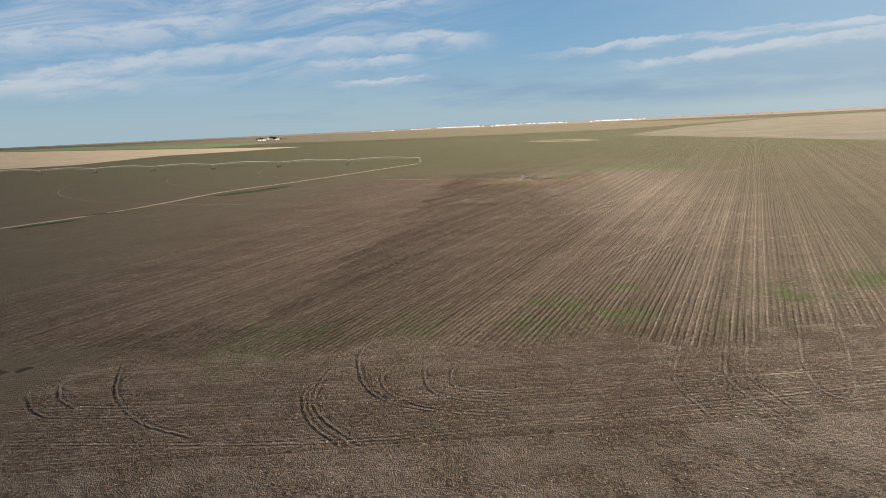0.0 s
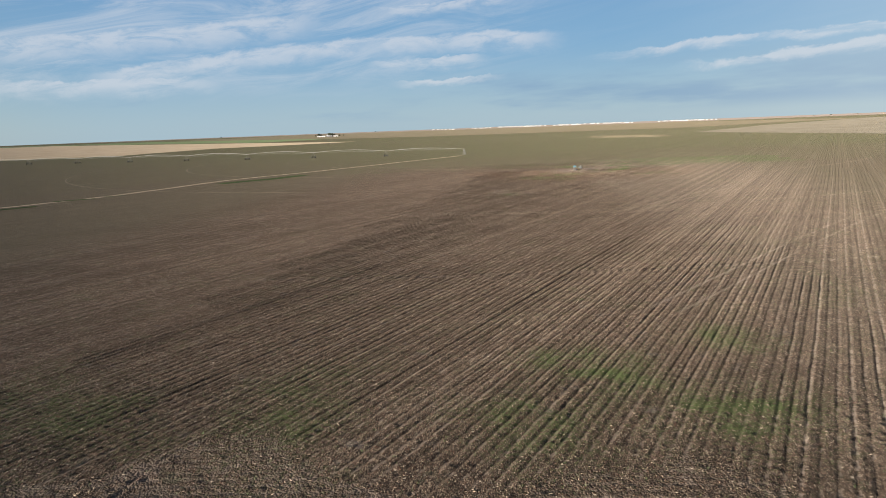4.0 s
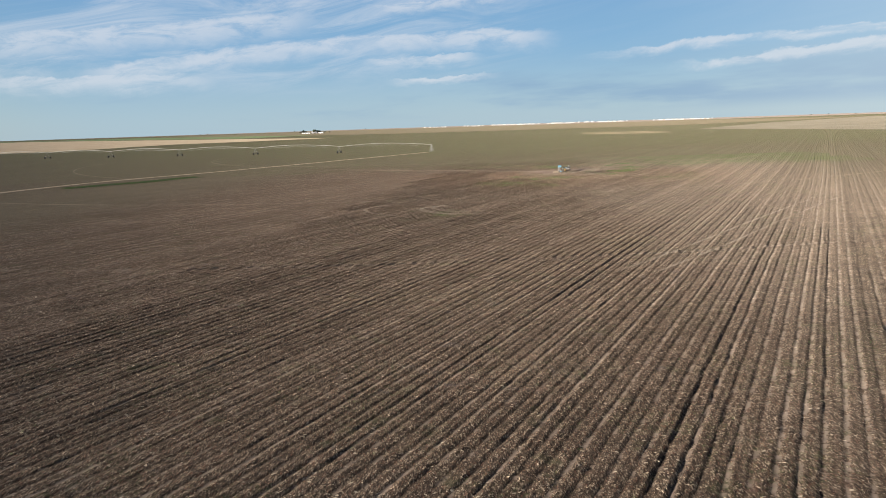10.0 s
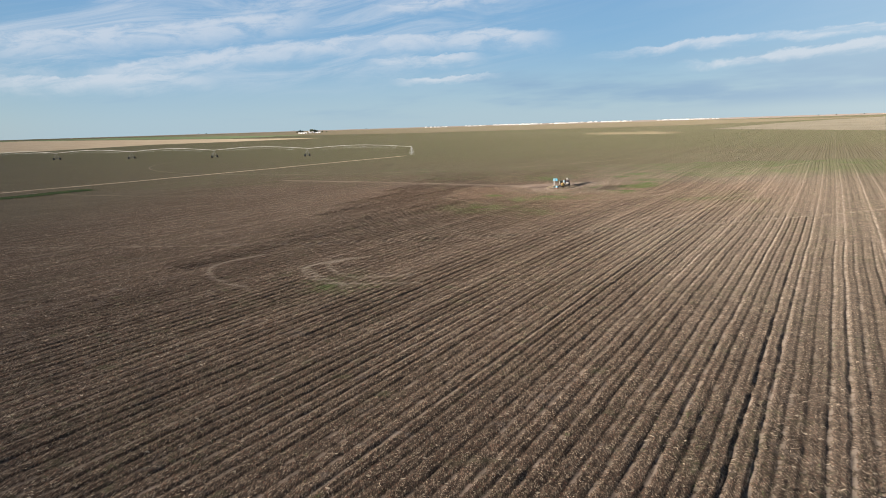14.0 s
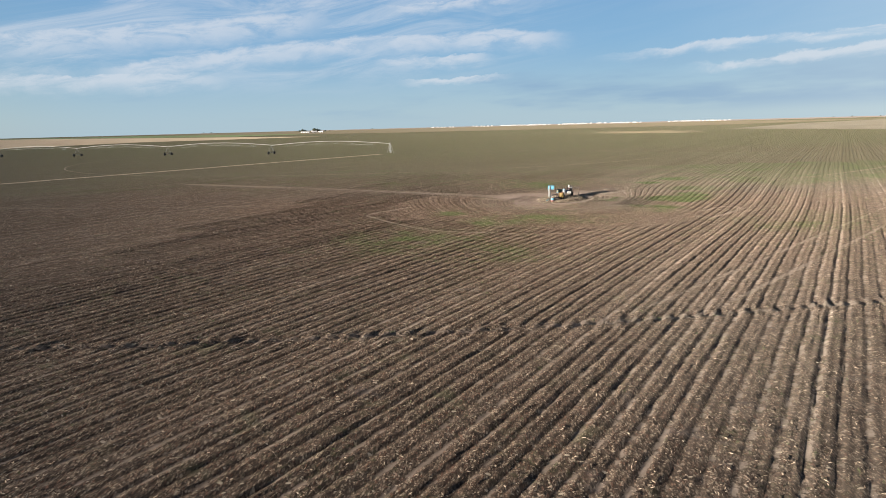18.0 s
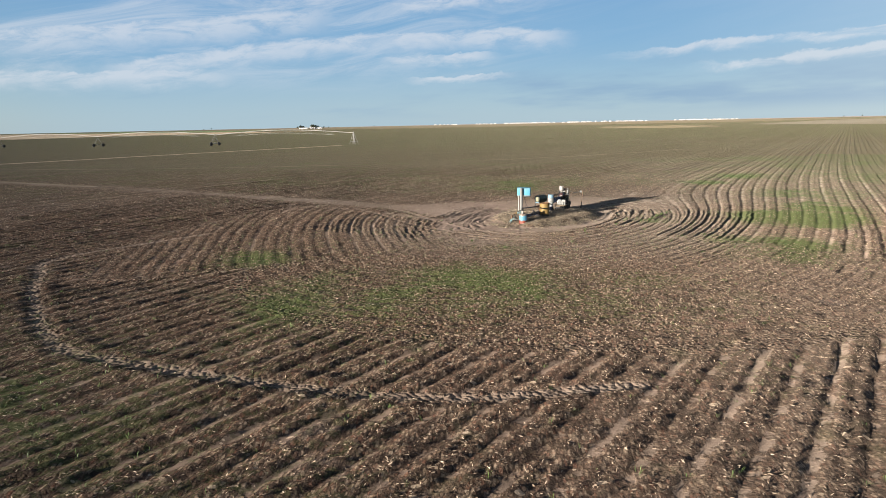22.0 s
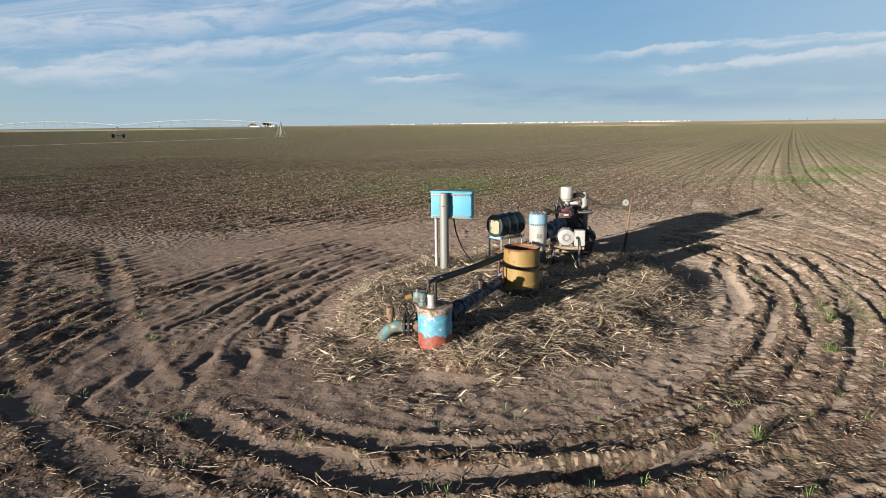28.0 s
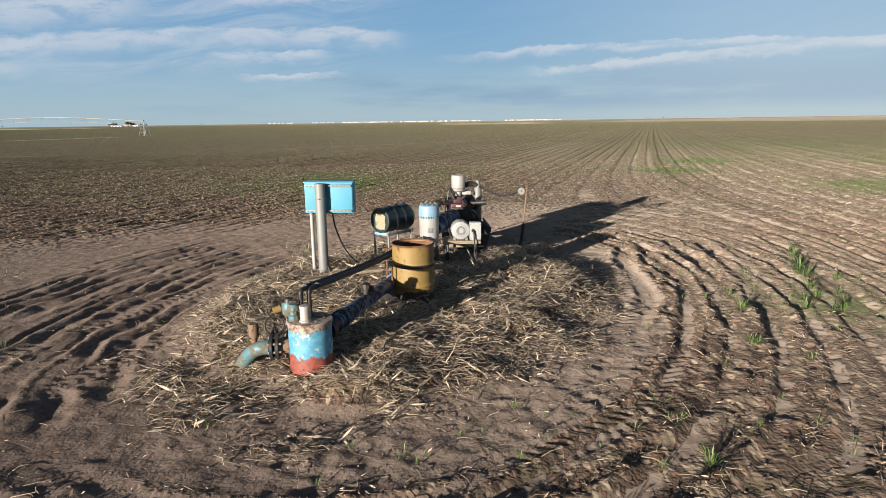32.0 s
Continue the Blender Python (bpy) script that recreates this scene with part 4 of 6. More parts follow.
for pts, half in ((((-130, -9), (-119, 4), (-107, 21)), 3.4), (((-159, -58), (-150, -52)), 1.4), (((-167, -83), (-156, -69)), 1.7), (((-150, -47.5), (-145.5, -42.5)), 0.9)):
    ribbon("verge", spline(pts, 9), half, 0.07, VERGE, "dark green grass strip along the lane")



# ---- shapes ----
def finish(bm, angle=40):
    bmesh.ops.recalc_face_normals(bm, faces=bm.faces)
    me = bpy.data.meshes.new("shape")
    bm.to_mesh(me)
    bm.free()
    for p in me.polygons:
        p.use_smooth = True
    me.set_sharp_from_angle(angle=radians(angle))
    return me


def part(name, bm, material, parent=None, label="", m=None):
    """One mesh object under a thing or under a part."""
    me = bm if isinstance(bm, bpy.types.Mesh) else finish(bm)
    me.name = name
    if not me.materials:
        me.materials.append(material)
    ob = new(name, me)
    ob.parent = parent
    if m is not None:
        ob.matrix_basis = m
    return tagged(ob, label)


def thing(name, at, label, category, group="", turn=0.0):
    ob = new(name)
    ob.empty_display_size = 0.2
    ob.matrix_basis = pose(*at, 0, 0, turn)
    return tagged(ob, label, category, group)


def lathe(profile, seg=28, bm=None, m=None):
    """A turned shape about z from (radius, height) pairs."""
    bm = bm or bmesh.new()
    m = m or Matrix()
    loops = []
    for r, z in profile:
        if r < 1e-6:
            loops.append([bm.verts.new(m @ Vector((0, 0, z)))])
        else:
            loops.append([bm.verts.new(m @ Vector((r * math.cos(2 * math.pi * k / seg), r * math.sin(2 * math.pi * k / seg), z))) for k in range(seg)])
    for a, b in zip(loops, loops[1:]):
        for k in range(seg):
            if len(a) == 1 and len(b) > 1:
                bm.faces.new((a[0], b[k], b[(k + 1) % seg]))
            elif len(b) == 1 and len(a) > 1:
                bm.faces.new((a[k], b[0], a[(k + 1) % seg]))
            elif len(a) > 1:
                bm.faces.new((a[k], b[k], b[(k + 1) % seg], a[(k + 1) % seg]))
    return bm


def block(size, bevel=0.01, bm=None, m=None):
    bm = bm or bmesh.new()
    made = bmesh.ops.create_cube(bm, size=1, matrix=(m or Matrix()) @ Matrix.Diagonal((*size, 1)))
    if bevel:
        edges = {e for v in made["verts"] for e in v.link_edges}
        bmesh.ops.bevel(bm, geom=list(edges), offset=bevel, segments=2, affect="EDGES", profile=0.6)
    return bm


def tube(pts, r, seg=10, bm=None, caps=True):
    """A round bar or pipe along points; r may differ from point to point."""
    bm = bm or bmesh.new()
    pts = [Vector(p) for p in pts]
    rs = r if isinstance(r, (list, tuple)) else [r] * len(pts)
    loops, up = [], None
    for i, p in enumerate(pts):
        d = (pts[min(i + 1, len(pts) - 1)] - pts[max(i - 1, 0)]).normalized()
        if up is None:
            up = d.orthogonal().normalized()
        up = (up - d * up.dot(d)).normalized()
        side = d.cross(up)
        loops.append([bm.verts.new(p + (up * math.cos(2 * math.pi * k / seg) + side * math.sin(2 * math.pi * k / seg)) * rs[i]) for k in range(seg)])
    for a, b in zip(loops, loops[1:]):
        for k in range(seg):
            bm.faces.new((a[k], a[(k + 1) % seg], b[(k + 1) % seg], b[k]))
    if caps:
        bm.faces.new(loops[0])
        bm.faces.new(loops[-1][::-1])
    return bm


def curve3(pts, n=8):
    return [tuple(p) for p in spline(pts, n)]


def along(a, b, t):
    return tuple(a[i] + (b[i] - a[i]) * t for i in range(3))


def bolt_bm(r=0.014, h=0.012):
    return lathe(((0, 0), (r, 0), (r, h * 0.7), (r * 0.8, h), (0, h)), 6)


def aim(at, axis):
    """A pose at a place whose z runs along axis."""
    return Matrix.Translation(at) @ Vector(axis).to_track_quat("Z", "Y").to_matrix().to_4x4()


# ---- the well head ----
WELL = (0.12, 0.15)
WZ = at_height(*WELL) - 0.05
well = thing("well_head", (*WELL, 0), "blue flaking steel well casing with rust-red foot and fittings", "well head")
part("casing", lathe(((0.222, WZ - 0.15), (0.222, 0.60), (0.218, 0.612), (0, 0.612)), 40), CASING, well, "flaking blue paint over rust-red primer")
part("top_plate", lathe(((0.0, 0.612), (0.232, 0.612), (0.236, 0.618), (0.236, 0.640), (0.230, 0.646), (0.09, 0.652), (0, 0.652)), 40), PLATE, well, "pale rusty steel cap plate")
part("riser_cup", lathe(((0.0, 0.648), (0.062, 0.648), (0.062, 0.665), (0.050, 0.672), (0.050, 0.78), (0.055, 0.784), (0.055, 0.815), (0.030, 0.82), (0.0, 0.82)), 20), ALU, well, "grey steel coupling", pose(-0.035, -0.10, 0))
for dx, dy, h in ((-0.075, -0.01, 0.30), (0.005, 0.05, 0.29)):
    part("riser_pipe", tube(curve3(((dx, dy, 0.64), (dx, dy, 0.64 + h * 0.7), (dx + 0.006, dy + 0.008, 0.64 + h), (dx + 0.05, dy + 0.09, 0.65 + h))), 0.024, 10), IRON, well, "dark rusty vertical riser pipe")
tee = part("check_valve", lathe(((0, 0.648), (0.055, 0.648), (0.055, 0.70), (0.040, 0.712), (0.040, 0.75), (0.062, 0.757), (0.062, 0.80), (0.045, 0.82), (0, 0.82)), 8), TEAL, well, "blue-grey check valve body", pose(-0.150, -0.04, 0))
part("valve_lid", block((0.075, 0.06, 0.045), 0.008), IRON, tee, "dark square valve cap", pose(0, 0, 0.84))
part("side_nipple", tube(((0.16, 0.12, 0.50), (0.30, 0.24, 0.50)), 0.035), RUST, well)
part("hub_flange", tube(((0.165, 0.14, 0.46), (0.205, 0.20, 0.46)), 0.105, 24), IRON, well, "black bolted flange")
for k in range(6):
    a = k * math.pi / 3
    part("bolt", bolt_bm(), RUST, well, "", pose(0.15 * math.cos(a), 0.15 * math.sin(a), 0.646))

# outlet elbow with its bolted coupling, going into the straw
outlet = thing("outlet_elbow", (0, 0, 0), "teal painted outlet elbow with black bolted flanges", "pipe")
part("stub", tube(((-0.09, 0.16, 0.36), (-0.20, 0.17, 0.355)), 0.075, 20), PRIMER, outlet, "rusty outlet stub")
for x0, x1 in ((-0.195, -0.225), (-0.255, -0.285)):
    part("flange", tube(((x0, 0.17, 0.355), (x1, 0.172, 0.354)), 0.130, 28), IRON, outlet, "black flange")
for k in range(8):
    a = k * math.pi / 4 + 0.2
    part("flange_bolt", tube(((-0.175, 0.17 + 0.108 * math.cos(a), 0.355 + 0.108 * math.sin(a)), (-0.305, 0.172 + 0.108 * math.cos(a), 0.354 + 0.108 * math.sin(a))), 0.011, 6), ALU, outlet)
part("elbow", tube(curve3(((-0.285, 0.172, 0.354), (-0.38, 0.18, 0.35), (-0.47, 0.21, 0.31), (-0.56, 0.27, 0.21), (-0.64, 0.33, 0.07), (-0.67, 0.35, -0.05))), 0.074, 20), TEAL, outlet, "peeling teal elbow")
part("weld_collar", tube(((-0.30, 0.172, 0.353), (-0.315, 0.173, 0.352)), 0.082, 20), TEAL, outlet)

gate = thing("gate_valve", (-0.28, 0.50, at_height(-0.28, 0.5)), "small rusty gate valve with a round handwheel", "valve")
part("body", lathe(((0, -0.05), (0.05, -0.05), (0.05, 0.10), (0.075, 0.12), (0.075, 0.17), (0.045, 0.19), (0.035, 0.28), (0, 0.28)), 16), IRON, gate)
part("stem", tube(((0, 0, 0.24), (0, 0, 0.35)), 0.013, 8), RUST, gate)
wheel_bm = bmesh.new()
for k in range(20):
    a, b = k * math.pi / 10, (k + 1) * math.pi / 10
    tube(((0.10 * math.cos(a), 0.10 * math.sin(a), 0), (0.10 * math.cos(b), 0.10 * math.sin(b), 0)), 0.012, 6, wheel_bm, False)
for k in range(3):
    a = k * 2 * math.pi / 3
    tube(((0, 0, 0), (0.10 * math.cos(a), 0.10 * math.sin(a), 0)), 0.009, 6, wheel_bm)
part("handwheel", wheel_bm, IRON, gate, "dull iron spoked handwheel", aim((0, -0.02, 0.33), (0.25, -0.9, 0.35)))
stand_pipe = thing("capped_standpipe", (-0.50, 0.48, at_height(-0.5, 0.48) - 0.05), "short rusty standpipe with a brown cap", "pipe")
part("pipe", tube(((0, 0, 0), (0, 0, 0.30)), 0.032, 10), PRIMER, stand_pipe)
part("cap", lathe(((0, 0.28), (0.055, 0.28), (0.055, 0.41), (0.045, 0.425), (0, 0.425)), 14), PRIMER, stand_pipe, "rust-brown screw cap")
meter = thing("flow_meter", (-0.13, 0.62, at_height(-0.13, 0.62) - 0.05), "weathered brass water meter with a glass dome", "meter")
part("pipe", tube(((0, 0, 0), (0, 0, 0.46)), 0.04, 10), PRIMER, meter)
part("housing", lathe(((0, 0.44), (0.06, 0.44), (0.075, 0.47), (0.075, 0.56), (0.06, 0.59), (0, 0.59)), 18), TEAL, meter, "dull green-blue meter housing")
part("lid", lathe(((0, 0.59), (0.055, 0.59), (0.045, 0.63), (0.02, 0.645), (0, 0.645)), 16), IRON, meter)
part("side_port", tube(((-0.09, 0, 0.52), (-0.17, -0.02, 0.50)), 0.04, 10), YELLOW, meter, "dull ochre side port")

# discharge pipe back to the pump drive
pipe_a, pipe_b = (0.30, 0.36, 0.47), (1.86, 4.20, 0.40)
discharge = thing("discharge_pipe", (0, 0, 0), "worn navy-blue steel pipe running from well to pump drive", "pipe")
part("barrel", tube([along(pipe_a, pipe_b, t / 10) for t in range(11)], 0.085, 20), NAVY, discharge)
for t in (0.03, 0.075, 0.52):
    c, d = along(pipe_a, pipe_b, t), along(pipe_a, pipe_b, t + 0.009)
    part("flange", tube((c, d), 0.108, 24), NAVY, discharge)
for t, h in ((0.27, 0.17), (0.30, 0.10)):
    c = along(pipe_a, pipe_b, t)
    stub = part("pipe_stub", tube(((c[0], c[1], c[2] + 0.06), (c[0], c[1], c[2] + h)), 0.042, 12), IRON, discharge, "dark capped stub")
    part("stub_cap", lathe(((0, 0), (0.055, 0), (0.055, 0.05), (0.03, 0.065), (0, 0.065)), 8), IRON, stub, "", Matrix.Translation((c[0], c[1], c[2] + h - 0.01)))
for t in (0.45, 0.85):
    c = along(pipe_a, pipe_b, t)
    part("pipe_saddle", block((0.22, 0.08, 0.42), 0.008, None, Matrix.Translation((c[0], c[1], c[2] - 0.27))), IRON, discharge)
for k, (dx, dz) in enumerate(((-0.04, 0.0), (0.045, -0.01))):
    line = thing("supply_line", (0, 0, 0), "long black supply line laid from well to engine", "hose", "supply lines")
    a, b = (0.12 + dx, 0.30, 0.945 + dz), (1.66 + dx, 4.15, 0.70 + dz)
    part("hose", tube([(p[0], p[1], p[2] - 0.05 * math.sin(math.pi * t / 12)) for t in range(13) for p in (along(a, b, t / 12),)], 0.027, 10), BLACK, line)
    for t in (0.02, 0.97):
        part("clamp", tube((along(a, b, t), along(a, b, t + 0.012)), 0.034, 10), IRON, line)
rack = thing("hose_rack", (1.2, 3.0, at_height(1.2, 3.0) - 0.05), "low rusty angle-iron rest under the supply lines", "stand")
for sx in (-0.13, 0.13):
    part("leg", tube(((sx, 0, 0), (sx, 0, 0.66)), 0.018, 6), RUST, rack)
part("crossbar", tube(((-0.18, 0, 0.66), (0.18, 0, 0.66)), 0.020, 6), RUST, rack)

# ---- control cabinet on its post ----
cab = thing("control_cabinet", (0.08, 4.20, 0), "bright blue steel control cabinet on a grey pipe post", "control box", turn=-12.0)
gz = at_height(0.08, 4.2)
part("post", lathe(((0.082, gz - 0.15), (0.082, 1.63), (0.076, 1.645), (0, 1.645)), 24), GALV, cab, "galvanised pipe post")
body = part("body", block((0.80, 0.22, 0.50), 0.008, None, Matrix.Translation((0.115, 0.205, 1.40))), BLUE_BOX, cab)
part("top_lid", block((0.83, 0.25, 0.018), 0.005, None, Matrix.Translation((0.115, 0.205, 1.660))), BLUE_BOX, cab, "light blue overhanging lid")
for sx, w in ((-0.085, 0.38), (0.325, 0.36)):
    part("back_panel", block((w, 0.012, 0.44), 0.003, None, Matrix.Translation((sx, 0.091, 1.40))), BLUE_BOX, body)
for z in (1.19, 1.60):
    strut = part("strut", block((0.76, 0.035, 0.034), 0.004, None, Matrix.Translation((0.115, 0.074, z))), GREY_STRUT, cab, "grey slotted mounting strut")
    for k in range(12):
        part("slot", block((0.030, 0.004, 0.012), 0, None, Matrix.Translation((-0.225 + k * 0.062, 0.0565, z))), IRON, strut)
for sx in (-0.15, 0.37):
    part("hinge", tube(((sx, 0.32, 1.25), (sx, 0.32, 1.55)), 0.008, 6), IRON, body)
part("conduit", tube(((-0.19, 0.11, gz - 0.12), (-0.19, 0.11, 1.16)), 0.030, 12), WHITE, cab, "thin white conduit")
part("conduit_hub", lathe(((0, 0), (0.042, 0), (0.042, 0.03), (0, 0.03)), 12), GALV, cab, "", pose(-0.19, 0.11, 1.13))
part("u_bolt", tube(((-0.09, 0.06, 1.40), (-0.085, -0.03, 1.40), (0.0, -0.092, 1.40), (0.085, -0.03, 1.40), (0.09, 0.06, 1.40)), 0.008, 6), GALV, cab)
part("cable", tube(curve3(((0.14, 0.18, 1.16), (0.19, 0.20, 0.85), (0.32, 0.35, 0.45), (0.52, 0.62, 0.12), (0.62, 0.80, 0.05))), 0.014, 8), BLACK, cab, "loose black cable")

# ---- drums ----
def drum_profile(r, h):
    out = [(r - 0.02, 0.0), (r, 0.004), (r + 0.006, 0.012), (r, 0.022)]
    out += [(r, 0.04)]
    for z in (h * 0.36, h * 0.68):
        out += [(r, z - 0.045), (r, z - 0.024), (r + 0.009, z - 0.008), (r + 0.009, z + 0.008), (r, z + 0.024), (r, z + 0.045)]
    return out + [(r, h - 0.045), (r, h - 0.02), (r + 0.008, h - 0.01), (r + 0.006, h)]


DX, DY = 1.40, 2.34
dz = at_height(DX, DY) - 0.03
drum = thing("oil_drum", (DX, DY, dz), "open-topped ochre steel drum with rust and black bands", "drum", turn=10)
R, HD = 0.288, 0.86
part("shell", lathe(drum_profile(R, HD) + [(R - 0.004, HD), (R - 0.008, HD - 0.02), (R - 0.008, 0.03), (0, 0.03)], 44), YELLOW, drum)
part("rim", lathe(((R - 0.010, HD - 0.012), (R + 0.012, HD - 0.012), (R + 0.014, HD + 0.004), (R, HD + 0.010), (R - 0.012, HD + 0.004), (R - 0.010, HD - 0.012)), 44), RUST, drum, "rusty rolled rim")
for z in (0.30, 0.575):
    part("hoop", lathe(((R + 0.009, z - 0.020), (R + 0.014, z - 0.012), (R + 0.014, z + 0.012), (R + 0.009, z + 0.020)), 44), IRON if z > 0.5 else YELLOW, drum, "dark rolling hoop")
part("lining", lathe(((R - 0.010, HD - 0.02), (R - 0.012, 0.05), (R - 0.03, 0.036), (0, 0.036)), 36), RUST, drum, "rust-brown inside wall")
# ragged dark band low on the drum, painting in the shade there
foot_shade = bmesh.new()
ring_lo, ring_hi = [], []
for k in range(66):
    a = k * 2 * math.pi / 66
    top = 0.215 + 0.022 * math.sin(3 * a + 0.6) + 0.013 * math.sin(8 * a) + 0.008 * math.sin(19 * a)
    ring_lo.append(foot_shade.verts.new(((R + 0.0035) * math.cos(a), (R + 0.0035) * math.sin(a), 0.03)))
    ring_hi.append(foot_shade.verts.new(((R + 0.0035) * math.cos(a), (R + 0.0035) * math.sin(a), top)))
for k in range(66):
    foot_shade.faces.new((ring_lo[k - 1], ring_lo[k], ring_hi[k], ring_hi[k - 1]))
part("foot_band", foot_shade, IRON, drum, "ragged dark band painted as shade round the foot")
stick = thing("fence_stake", (1.10, 2.13, at_height(1.1, 2.13) - 0.1), "thin rusty iron stake beside the drum", "stake")
part("rod", tube(((0, 0, 0), (-0.01, 0.0, 0.62)), 0.014, 6), RUST, stick)

tank = thing("fuel_drum", (1.30, 5.10, 0), "black-green fuel drum lying on a pipe stand", "drum", turn=43.0)
tz = 0.905
lay = Matrix.Translation((-0.34, 0, tz)) @ Matrix.Rotation(math.pi / 2, 4, "Y")
part("shell", lathe(drum_profile(0.222, 0.68) + [(0.207, 0.675), (0, 0.665)], 96), DRUM_BLACK, tank, "", lay)
part("end_plate", lathe(((0, 0.012), (0.210, 0.012), (0.210, 0.004)), 36), DRUM_BLACK, tank, "", lay)
lab = bmesh.new()
torn = ((-0.125, -0.135), (-0.02, -0.160), (0.095, -0.150), (0.120, -0.06), (0.108, 0.02), (0.122, 0.09), (0.06, 0.118), (-0.03, 0.105), (-0.10, 0.120), (-0.130, 0.04), (-0.118, -0.05))
lab.faces.new([lab.verts.new((0.0, -p, q)) for p, q in torn])
grown = bmesh.ops.extrude_face_region(lab, geom=lab.faces[:])
bmesh.ops.translate(lab, vec=(-0.004, 0, 0), verts=[v for v in grown["geom"] if isinstance(v, bmesh.types.BMVert)])
bmesh.ops.recalc_face_normals(lab, faces=lab.faces[:])
part("label_patch", lab, CREAM, tank, "torn cream label patch", Matrix.Translation((-0.334, -0.02, tz - 0.005)))
part("bung", lathe(((0, 0), (0.03, 0), (0.03, 0.03), (0, 0.03)), 8), GALV, tank, "", Matrix.Translation((0.1, 0, tz + 0.215)))
FRAME_Z = 0.66
for sx, sy in ((-0.30, -0.17), (-0.30, 0.17), (0.30, -0.17), (0.30, 0.17)):
    part("leg", tube(((sx, sy, at_height(1.3, 5.1) - 0.1), (sx, sy, FRAME_Z)), 0.019, 8), GALV, tank, "thin galvanised leg")
for sy in (-0.17, 0.17):
    part("side_rail", block((0.68, 0.035, 0.05), 0.004, None, Matrix.Translation((0, sy, FRAME_Z))), GREY_STRUT, tank)
for sx in (-0.30, 0.30):
    part("cross_rail", block((0.035, 0.38, 0.05), 0.004, None, Matrix.Translation((sx, 0, FRAME_Z + 0.003))), PALE_BLUE, tank, "pale blue cross rail")
part("low_brace", tube(((-0.30, -0.17, 0.16), (0.30, -0.17, 0.16)), 0.012, 6), PALE_BLUE, tank)

can = thing("fuel_filter", (1.60, 4.72, at_height(1.6, 4.72)), "white plastic fuel filter canister beside the drive", "filter")
part("canister", lathe(((0, 0.18), (0.075, 0.18), (0.085, 0.20), (0.085, 0.34), (0.07, 0.36), (0, 0.36)), 16), WHITE, can)
part("bracket", block((0.10, 0.10, 0.20), 0.006, None, Matrix.Translation((0, 0, 0.08))), IRON, can)
part("head", block((0.13, 0.11, 0.06), 0.01, None, Matrix.Translation((0, 0, 0.38))), GALV, can)
part("fuel_pipe", tube(curve3(((0.05, 0, 0.40), (0.14, 0.03, 0.46), (0.20, 0.02, 0.40), (0.24, 0, 0.30))), 0.012, 6), BLACK, can)

# ---- right-angle gear drive ----
gear = thing("gear_drive", (1.88, 4.42, 0), "pale blue and white right-angle gear drive on the pump", "gear drive")
gb = at_height(1.88, 4.42)
part("pedestal", lathe(((0.22, gb - 0.1), (0.22, 0.28), (0.17, 0.33), (0.15, 0.50), (0, 0.50)), 28), IRON, gear, "dark oily pedestal")
part("body", lathe(((0.13, 0.48), (0.13, 0.56), (0.165, 0.66), (0.170, 0.98), (0.176, 0.985), (0.176, 1.0)), 32), WHITE, gear, "white drive body")
band = part("vent_band", lathe(((0.160, 0.995), (0.160, 1.035)), 32), IRON, gear, "dark vented band")
for k in range(24):
    a = k * 2 * math.pi / 24
    part("vent_bar", block((0.012, 0.022, 0.042), 0, None, pose(0.166 * math.cos(a), 0.166 * math.sin(a), 1.015, 0, 0, math.degrees(a))), PALE_BLUE, band)
cap = part("cap", lathe(((0.178, 1.032), (0.178, 1.14), (0.170, 1.155), (0.170, 1.20), (0.155, 1.215), (0.06, 1.225), (0, 1.225)), 32), PALE_BLUE, gear, "pale blue cover")
for k in range(10):
    a = k * 2 * math.pi / 10
    part("cap_bolt", bolt_bm(0.012, 0.035), GALV, cap, "", pose(0.14 * math.cos(a), 0.14 * math.sin(a), 1.212))
part("plate", block((0.075, 0.006, 0.085), 0.002, None, pose(0.0, -0.171, 0.80)), GALV, gear, "grey maker's plate")
part("shaft_housing", tube(((0.10, 0.06, 0.80), (0.30, 0.36, 0.80)), [0.13, 0.10], 20), NAVY, gear, "dark blue shaft housing")
shaft = thing("drive_shaft", (0, 0, 0), "dark blue drive shaft with a guard between engine and gear", "drive shaft")
part("guard", tube(((2.08, 4.66, 0.84), (2.42, 5.28, 0.86)), 0.15, 18), NAVY, shaft, "dark blue shaft guard")
part("shaft", tube(((2.02, 4.56, 0.82), (2.50, 5.42, 0.87)), 0.05, 12), IRON, shaft)
part("joint", tube(((2.44, 5.30, 0.86), (2.50, 5.42, 0.87)), 0.10, 14), IRON, shaft)

# ---- engine on its skid ----
eng = thing("irrigation_engine", (2.62, 5.72, 0), "maroon stationary irrigation engine on a black skid", "engine", turn=-6.0)
eg = at_height(2.6, 5.7)
for sx in (-0.26, 0.26):
    part("skid_rail", block((0.09, 1.55, 0.12), 0.006, None, Matrix.Translation((sx, 0.30, eg + 0.05))), IRON, eng)
for sy in (-0.40, 0.30, 0.98):
    part("skid_cross", block((0.62, 0.08, 0.10), 0.006, None, Matrix.Translation((0, sy, eg + 0.14))), IRON, eng)
part("sump", block((0.34, 0.80, 0.24), 0.04, None, Matrix.Translation((0, 0.22, 0.42))), IRON, eng, "oily black sump")
part("engine_block", block((0.38, 0.86, 0.36), 0.03, None, Matrix.Translation((0, 0.22, 0.70))), MAROON, eng)
part("cylinder_head", block((0.34, 0.82, 0.20), 0.025, None, Matrix.Translation((0, 0.22, 0.97))), MAROON, eng)
